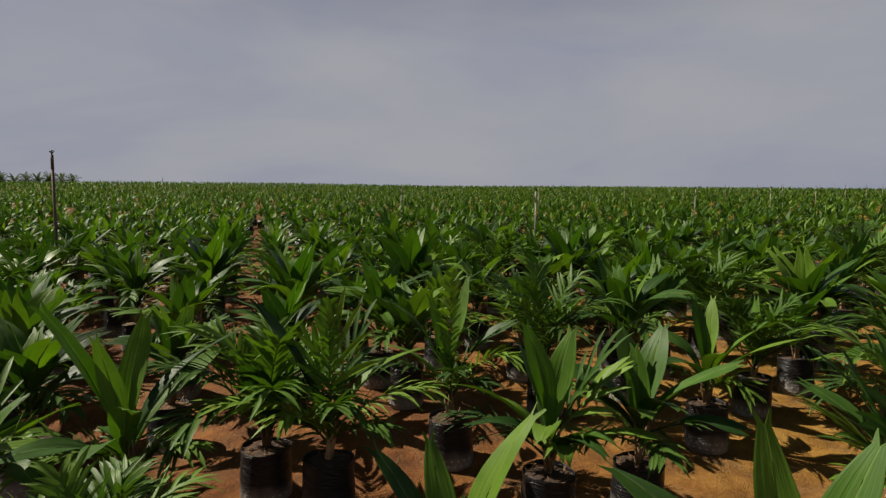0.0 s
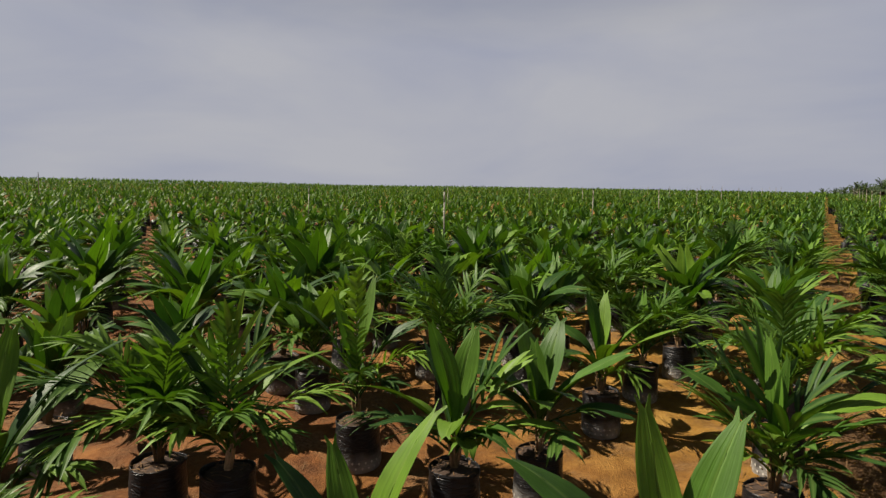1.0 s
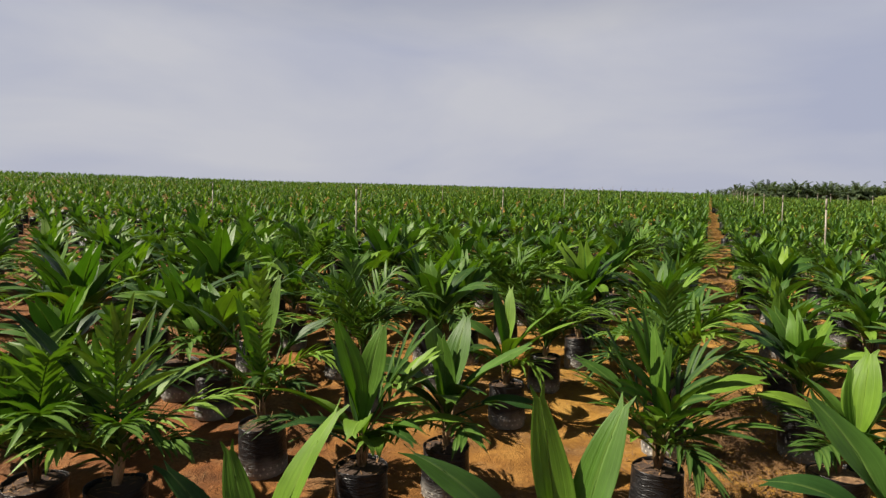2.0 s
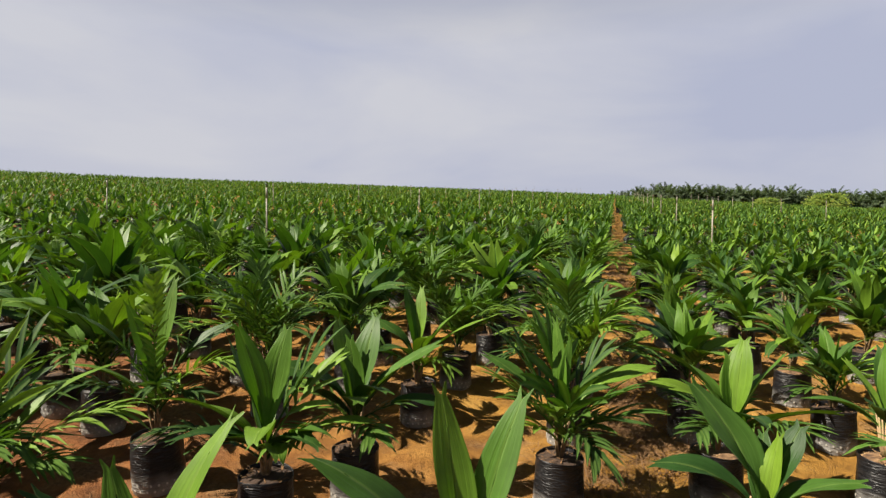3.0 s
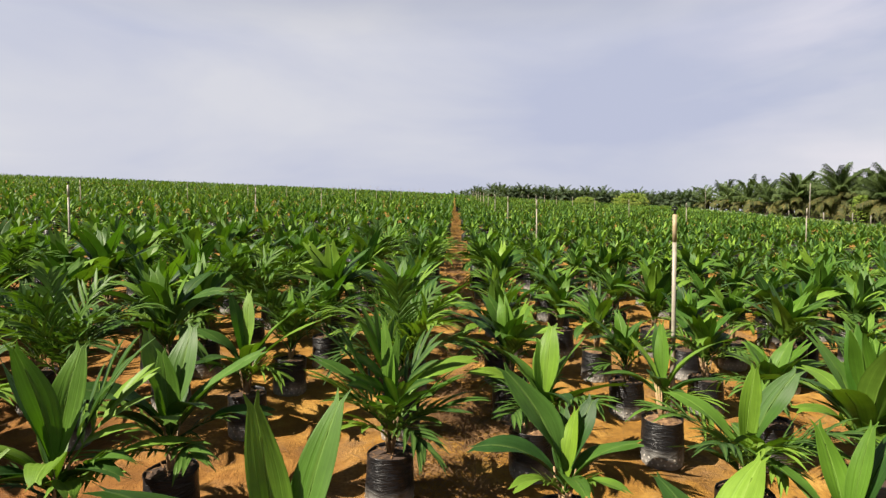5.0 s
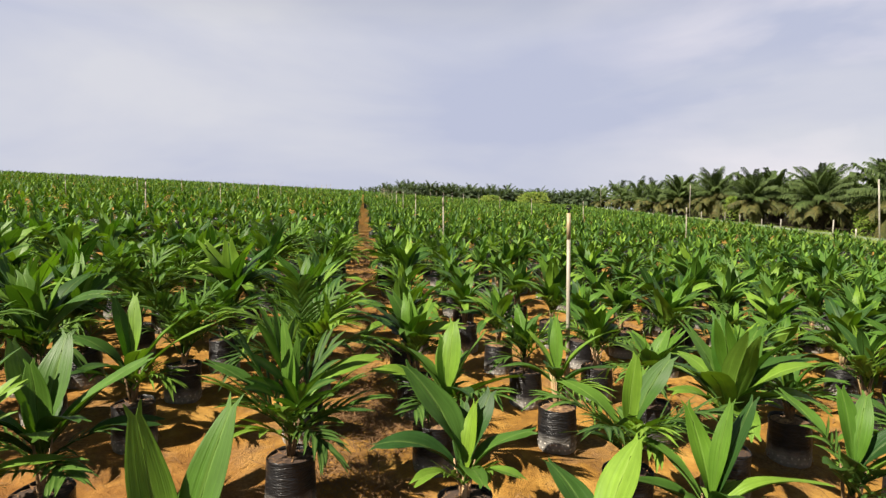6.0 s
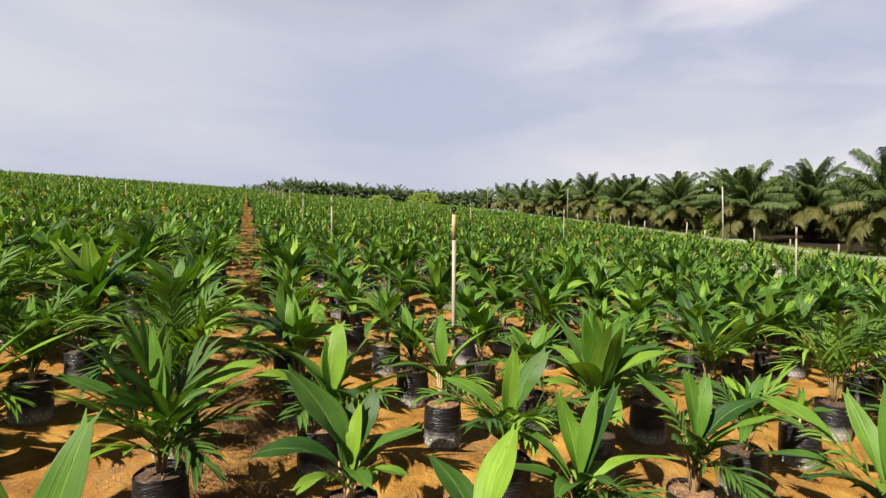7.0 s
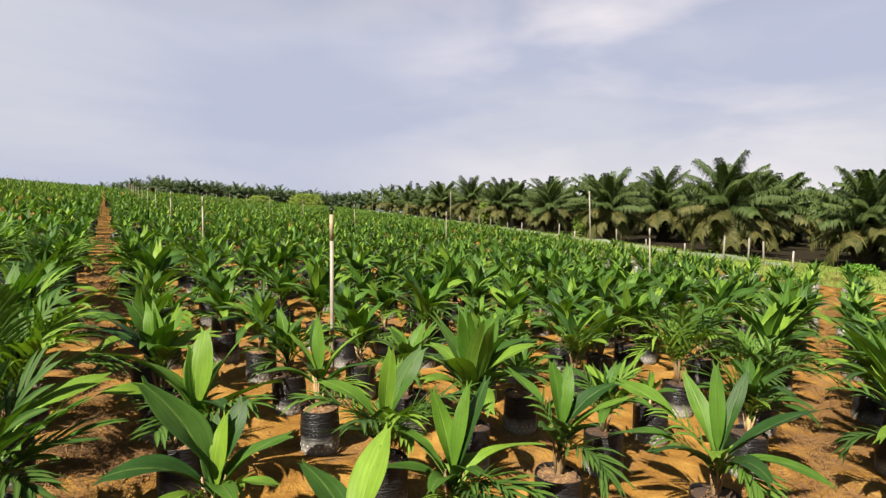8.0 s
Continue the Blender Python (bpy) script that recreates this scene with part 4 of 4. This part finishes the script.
# ---------- palms along the far side ----------
def palm_forms(rng, fronds, leaflets, tall, reach, broad, stubs=60):
    crown, skirt, trunk = Build(), Build(), Build()
    z = tall
    rings = 9
    trunk.tube([Vector((0.05 * math.sin(i * 1.3), 0.05 * math.cos(i), -0.3 + (z + 0.3) * i / rings)) for i in range(rings + 1)],
               [0.42 - 0.08 * i / rings + 0.05 * (i % 2) for i in range(rings + 1)], 10)
    for k in range(stubs):         # stubs of cut fronds
        t, h = k * 2.4, z * (0.15 + 0.85 * k / stubs)
        o = Vector((math.cos(t), math.sin(t), 0))
        trunk.tube([o * 0.3 + Vector((0, 0, h)), o * 0.52 + Vector((0, 0, h + 0.22)), o * 0.62 + Vector((0, 0, h + 0.45))], [0.10, 0.075, 0.03], 5)
    for i in range(fronds):
        k = i / (fronds - 1)
        rise = 84 - 92 * k ** 1.1 + rng.uniform(-8, 8)
        length = reach * rng.uniform(0.85, 1.08) * (0.78 + 0.22 * math.sin(math.pi * min(1, 0.25 + k)))
        path = spine(length, rise, 38 + 30 * k + rng.uniform(-8, 16), 8)
        turn = Matrix.Rotation(2.4 * i + rng.uniform(-0.2, 0.2), 3, "Z")
        o = Vector((0, 0, z - 0.35 * k))
        b = skirt if k > 0.68 else crown

        def place(p):
            return turn @ p + o
        b.tube([place(along(path, u)[0]) for u in (0, 0.3, 0.65, 1.0)], [0.06, 0.04, 0.022, 0.006], 4, 0, False)
        for j in range(leaflets):
            u = 0.14 + 0.85 * j / leaflets
            p, d, up = along(path, u)
            ll = reach * 0.155 * (0.45 + 0.75 * math.sin(math.pi * (0.12 + 0.80 * u))) * rng.uniform(0.8, 1.15)
            for s in (-1, 1):
                out = (d * 0.55 + Vector((0, s, 0)) + up * rng.uniform(-0.1, 0.25)).normalized()
                wv = (d - out * d.dot(out)).normalized() * broad
                tip = p + out * ll - Vector((0, 0, ll * rng.uniform(0.5, 1.0)))
                mid = p + out * ll * 0.55 - Vector((0, 0, ll * 0.06))
                base = len(b.v)
                b.v += [place(p - wv * 0.5), place(p + wv * 0.5), place(mid - wv), place(mid + wv), place(tip)]
                b.uv += [(0, 0.4), (0, 0.6), (0.5, 0.4), (0.5, 0.6), (1, 0.5)]
                b.f += [(base, base + 1, base + 3, base + 2), (base + 2, base + 3, base + 4)]
                b.mi += [0, 0]
    return trunk.mesh("trunk", [TRUNK]), crown.mesh("crown", [FROND], False), skirt.mesh("lower_fronds", [OLD_FROND], False)


rng = random.Random(77)
near_palms = [palm_forms(rng, 42, 60, 2.0 + 0.2 * i, 3.2 + 0.15 * i, 0.028) for i in range(3)]
thin_palms = [palm_forms(rng, 36, 24, 1.9 + 0.25 * i, 3.8, 0.095, 16) for i in range(3)]
far_palms = [palm_forms(rng, 20, 13, 1.6 + 0.3 * i, 4.0, 0.12, 4) for i in range(3)]


def palm(x, y, form, size, label):
    root = new("oil_palm")
    tagged(root, label, "palm tree", "oil palms beyond the field")
    child("trunk", form[0], root)
    child("crown", form[1], root)
    child("lower_fronds", form[2], root, "olive-brown drooping lower fronds")
    root.matrix_basis = pose(x, y, height(x, y), 0, 0, random.uniform(0, 360)) @ Matrix.Scale(size, 4)


FX, FY = math.sin(FAZ), math.cos(FAZ)


def edge(a, c):
    """A place a metres along the field's right edge and c metres past it."""
    return FENCE[0] + FX * a + FY * c, FENCE[1] + FY * a - FX * c


for row in range(9):
    for k in range(-4 if row < 4 else -7, (13 if row == 0 else 15) - row):
        a = 3.6 + (9.0 if row == 0 else 7.5 if row < 4 else 6.0) * k + 4.0 * (row % 2) + rng.uniform(-0.4, 0.4)
        c = 4.0 + 5.5 * row + rng.uniform(-0.5, 0.5)
        x, y = edge(a, c)
        near = row == 0 and k < 5 or row == 1 and k < 2
        palm(x, y, (near_palms if near else thin_palms if row < 4 and k < 6 else far_palms)[rng.randrange(3)], (0.76 if k < 0 else 0.98) * rng.uniform(0.9, 1.02), "mature oil palm with arching fronds and short trunk")
palm(*edge(-2.2, 4.6), near_palms[1], 0.76, "mature oil palm with arching fronds and short trunk")


def woods(name, places, label):
    """Far palms, joined into one mesh."""
    V, Fa, M, base = [], [], [], 0
    for x, y, size in places:
        t = rng.uniform(0, 6.28)
        c, d = math.cos(t) * size, math.sin(t) * size
        for mi, me in enumerate(far_palms[rng.randrange(3)]):
            q = np.empty(len(me.vertices) * 3)
            me.vertices.foreach_get("co", q)
            q = q.reshape(-1, 3)
            w = np.column_stack((q[:, 0] * c - q[:, 1] * d + x, q[:, 0] * d + q[:, 1] * c + y, q[:, 2] * size + height(x, y)))
            V.append(w)
            Fa += [tuple(base + i for i in p.vertices) for p in me.polygons]
            M += [mi] * len(me.polygons)
            base += len(w)
    me = mesh_from(name, np.concatenate(V).tolist(), Fa, [TRUNK, HAZED_WOODS, HAZED_WOODS], None, False, M)
    tagged(new(name, me), label, "woods", kind="stuff")


places = []
for row in range(5):
    for k in range(34):
        az = 44.0 + 0.8 * k + 0.4 * (row % 2) + rng.uniform(-0.15, 0.15)
        r = 119 + 8 * row + 5 * max(0.0, 49 - az) + rng.uniform(-1.5, 1.5)
        x, y = r * math.sin(radians(az)), r * math.cos(radians(az))
        if beyond_fence(x, y) < 2:
            places.append((x, y, rng.uniform(0.62, 0.82) * min(1.0, 0.6 + 0.08 * (az - 44))))
woods("distant_palm_woods", places, "dark green distant oil palms at the plantation edge, haze in their colour")
places = []
for k in range(26):
    az, r = -54 + 0.8 * k, 126 + 0.25 * k + rng.uniform(-5, 6)
    places.append((r * math.sin(radians(az)), r * math.cos(radians(az)), rng.uniform(0.85, 1.0) * (0.96 - 0.017 * k)))
woods("hidden_palm_woods", places, "dark distant oil palms behind the crest, haze in their colour")

# ---------- the grass verge, net fence and posts ----------
b = Build()
pts, uvs = [], []
for i in range(141):
    a = -25 + i
    pts.append([Vector((*edge(a, c), height(*edge(a, c)) + 0.012 + 0.05 * noise.noise(Vector((a * 0.7, c * 0.9, 3))) * (0 if c in (-1.0, 4.0) else 1))) for c in (-1.0, -0.8, -0.6, -0.4, -0.1, 0.5, 1.2, 2.0, 3.0, 4.0)])
    uvs.append([(0, 0)] * 10)
b.grid(pts, uvs)
tagged(new("grass_verge", b.mesh("grass_verge", [VERGE])), "yellow-green grass bank along the field edge", "grass", kind="structure")

# dark sheet laid under the palms, its colour standing in for their shade
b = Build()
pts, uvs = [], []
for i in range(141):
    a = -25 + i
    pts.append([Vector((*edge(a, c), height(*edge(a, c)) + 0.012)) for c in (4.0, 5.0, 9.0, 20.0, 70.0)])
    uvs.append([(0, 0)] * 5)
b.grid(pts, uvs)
tagged(new("ground_under_palms", b.mesh("ground_under_palms", [PALM_SHADE])), "ground under the oil palms, shade painted dark", "ground", kind="structure")

rng = random.Random(91)
gv, gf = [], []
for i in range(16000):
    a, c = rng.uniform(-14, 40), rng.uniform(-1.0, 3.0)
    x, y = edge(a, c)
    t, h, w = rng.uniform(0, 6.28), rng.uniform(0.10, 0.28), rng.uniform(0.006, 0.014)
    z = height(x, y)
    lx, ly = rng.gauss(0, 0.08), rng.gauss(0, 0.08)
    n = len(gv)
    gv += [(x - w * math.cos(t), y - w * math.sin(t), z), (x + w * math.cos(t), y + w * math.sin(t), z), (x + lx, y + ly, z + h)]
    gf.append((n, n + 1, n + 2))
me = mesh_from("verge_grass", gv, gf, [BUSH], [(0.5, 0.5)] * len(gv), False)
tagged(new("verge_grass", me), "sunlit yellow-green grass blades on the bank", "grass", kind="stuff")


def post(x, y, tall, thick, mat, label, name="fence_post", group="posts along the net fence"):
    b = Build()
    b.tube([Vector((0, 0, -0.2)), Vector((0, 0, tall * 0.6)), Vector((0.01, 0, tall))], [thick, thick * 0.95, thick * 0.85], 8)
    ob = new(name, b.mesh(name, [mat]))
    tagged(ob, label, "post", group)
    ob.matrix_basis = pose(x, y, height(x, y), random.uniform(-2, 2), random.uniform(-2, 2), random.uniform(0, 360))


for a, tall in ((14.1, 1.0), (12.2, 0.6), (8.0, 1.0), (0.8, 1.1), (-0.4, 1.1), (-1.1, 1.0), (-2.3, 0.7), (28.0, 1.0), (25.4, 0.9), (19.5, 0.8), (22.0, 0.7), (33.0, 0.9), (41.0, 0.9), (5.6, 0.6), (3.0, 0.6)):
    x, y = edge(a, 0.9)
    post(x, y, tall * 0.9, 0.036, WOOD_POST, "pale weathered wooden fence post")
for a, tall in ((10.8, 2.95), (36.6, 3.2), (81.0, 3.6)):
    x, y = edge(a, 1.1)
    post(x, y, tall, 0.038, WOOD_POST, "tall thin grey pole on the verge", "pole", "tall poles on the verge")

# the sagging net between low posts
b = Build()
pts, uvs = [], []
for i in range(180):
    a = -1.5 + 0.5 * i
    x, y = edge(a, 1.3 + 0.25 * noise.noise(Vector((a * 0.3, 0, 0))))
    top = 0.10 + 0.10 * noise.noise(Vector((a * 0.45, 5, 0))) + 0.06 * abs(math.sin(a * 0.75))
    z = height(x, y)
    pts.append([Vector((x + FY * 0.10 * k, y - FX * 0.10 * k, z + top * k / 3)) for k in range(4)])
    uvs.append([(0, 0)] * 4)
b.grid(pts, uvs)
net = new("net_fence", b.mesh("net_fence", [NET]))
mod = net.modifiers.new("thickness", "SOLIDIFY")
mod.thickness = 0.012
tagged(net, "low sagging pale green net along the verge", "net")


# ---------- bushes ----------
def bush(x, y, wide, tall, leaves, mat, label, seed, leaf=0.12, trunk=True):
    rng = random.Random(seed)
    root = new("bush")
    tagged(root, label, "bush", "bushes beyond the field")
    b, w = Build(), Build()
    for k in range(7):
        t, q = rng.uniform(0, 6.28), rng.uniform(0.2, 0.7)
        tip = Vector((math.cos(t) * wide * 0.4 * q, math.sin(t) * wide * 0.4 * q, tall * rng.uniform(0.5, 0.85)))
        w.tube([Vector((0, 0, -0.1)), tip * 0.5 + Vector((0, 0, 0.1)), tip], [0.05, 0.03, 0.01], 5)
    for k in range(leaves):
        t, h = rng.uniform(0, 6.28), rng.random() ** 0.7
        rr = wide * 0.5 * math.sqrt(rng.random()) * (1.05 - 0.55 * h * h) * (0.85 + 0.3 * noise.noise(Vector((3 * math.cos(t), 3 * math.sin(t), h * 3 + seed))))
        c = Vector((rr * math.cos(t), rr * math.sin(t), tall * (0.08 + 0.9 * h) + rng.uniform(-0.05, 0.05)))
        d = Vector((rng.gauss(0, 1), rng.gauss(0, 1), rng.uniform(-0.3, 1))).normalized()
        e = d.orthogonal().normalized()
        s = leaf * rng.uniform(0.6, 1.3)
        n = len(b.v)
        b.v += [c, c + d * s * 0.5 + e * s * 0.3, c + d * s, c + d * s * 0.5 - e * s * 0.3]
        b.uv += [(0, 0.5), (0.5, 0.2), (1, 0.5), (0.5, 0.8)]
        b.f.append((n, n + 1, n + 2, n + 3))
        b.mi.append(0)
    child("branches", w.mesh("branches", [TRUNK]), root)
    child("leaves", b.mesh("leaves", [mat], False), root)
    root.matrix_basis = pose(x, y, height(x, y), 0, 0, 0)


bush(*edge(-4.4, 1.2), 1.2, 0.34, 1200, CREEPER, "low bright green creeper mound on the verge", 1, 0.09)
bush(96.0, 51.5, 8.0, 2.7, 2200, BUSH, "yellow-green round bush before the dark palms", 2, 0.40)
bush(86.0, 55.0, 5.0, 1.6, 1200, BUSH, "small yellow-green bush at the far edge", 3, 0.35)
bush(*edge(13.6, 2.2), 1.3, 1.5, 700, BUSH, "climbing green weeds at a palm's foot", 4, 0.14)
bush(*edge(30.5, 2.4), 1.5, 2.2, 700, BUSH, "yellowing shrub beside the palms", 5, 0.16)
bush(*edge(3.6, 3.2), 0.9, 1.4, 500, BUSH, "green weeds climbing the palm trunk", 6, 0.12)

# ---------- straw and litter between the rows ----------
rng = random.Random(5)
gv, gf = [], []


def straw(x, y, lo, hi, up):
    t, h, w = rng.uniform(0, 6.28), rng.uniform(lo, hi), rng.uniform(0.0012, 0.0032)
    z = height(x, y) + clods(x, y) + 0.006
    ex, ey, ez = math.cos(t) * h, math.sin(t) * h, rng.uniform(0, up) * h
    n = len(gv)
    px, py = -math.sin(t) * w, math.cos(t) * w
    mz = z + ez * 0.6 + 0.01
    gv.extend([(x - px, y - py, z), (x + px, y + py, z), (x + ex * 0.5 + px, y + ey * 0.5 + py, mz), (x + ex * 0.5 - px, y + ey * 0.5 - py, mz), (x + ex, y + ey, z + ez)])
    gf.extend([(n, n + 1, n + 2, n + 3), (n + 3, n + 2, n + 4)])


for k in range(75):
    s, p = 2.2 + 20 * rng.random() ** 1.4, 0.30 + rng.gauss(0, 0.17)
    cx, cy = p * NX + s * DX, p * NY + s * DY
    for i in range(110):
        straw(cx + rng.gauss(0, 0.15), cy + rng.gauss(0, 0.15), 0.08, 0.34, 0.34)
for k in range(60):
    s, p = 16 + 40 * rng.random(), 0.28 + rng.gauss(0, 0.14)
    cx, cy = p * NX + s * DX, p * NY + s * DY
    for i in range(45):
        straw(cx + rng.gauss(0, 0.3), cy + rng.gauss(0, 0.3), 0.10, 0.34, 0.25)
for k in range(150):
    f, d = rng.uniform(-6, 14), rng.gauss(0, 0.16)
    ux, uy = math.sin(radians(111.6)), math.cos(radians(111.6))
    cx, cy = 7.96 + f * ux + d * uy, -3.23 + f * uy - d * ux
    for i in range(70):
        straw(cx + rng.gauss(0, 0.17), cy + rng.gauss(0, 0.17), 0.05, 0.22, 0.28)
for i in range(12000):
    r, az = 1.5 + 10 * math.sqrt(rng.random()), radians(rng.uniform(-50, 118))
    straw(r * math.sin(az), r * math.cos(az), 0.03, 0.14, 0.3)
tagged(new("dry_straw", mesh_from("dry_straw", gv, gf, [STRAW], None, False)), "dry brown straw and grass litter on soil", "straw", kind="stuff")
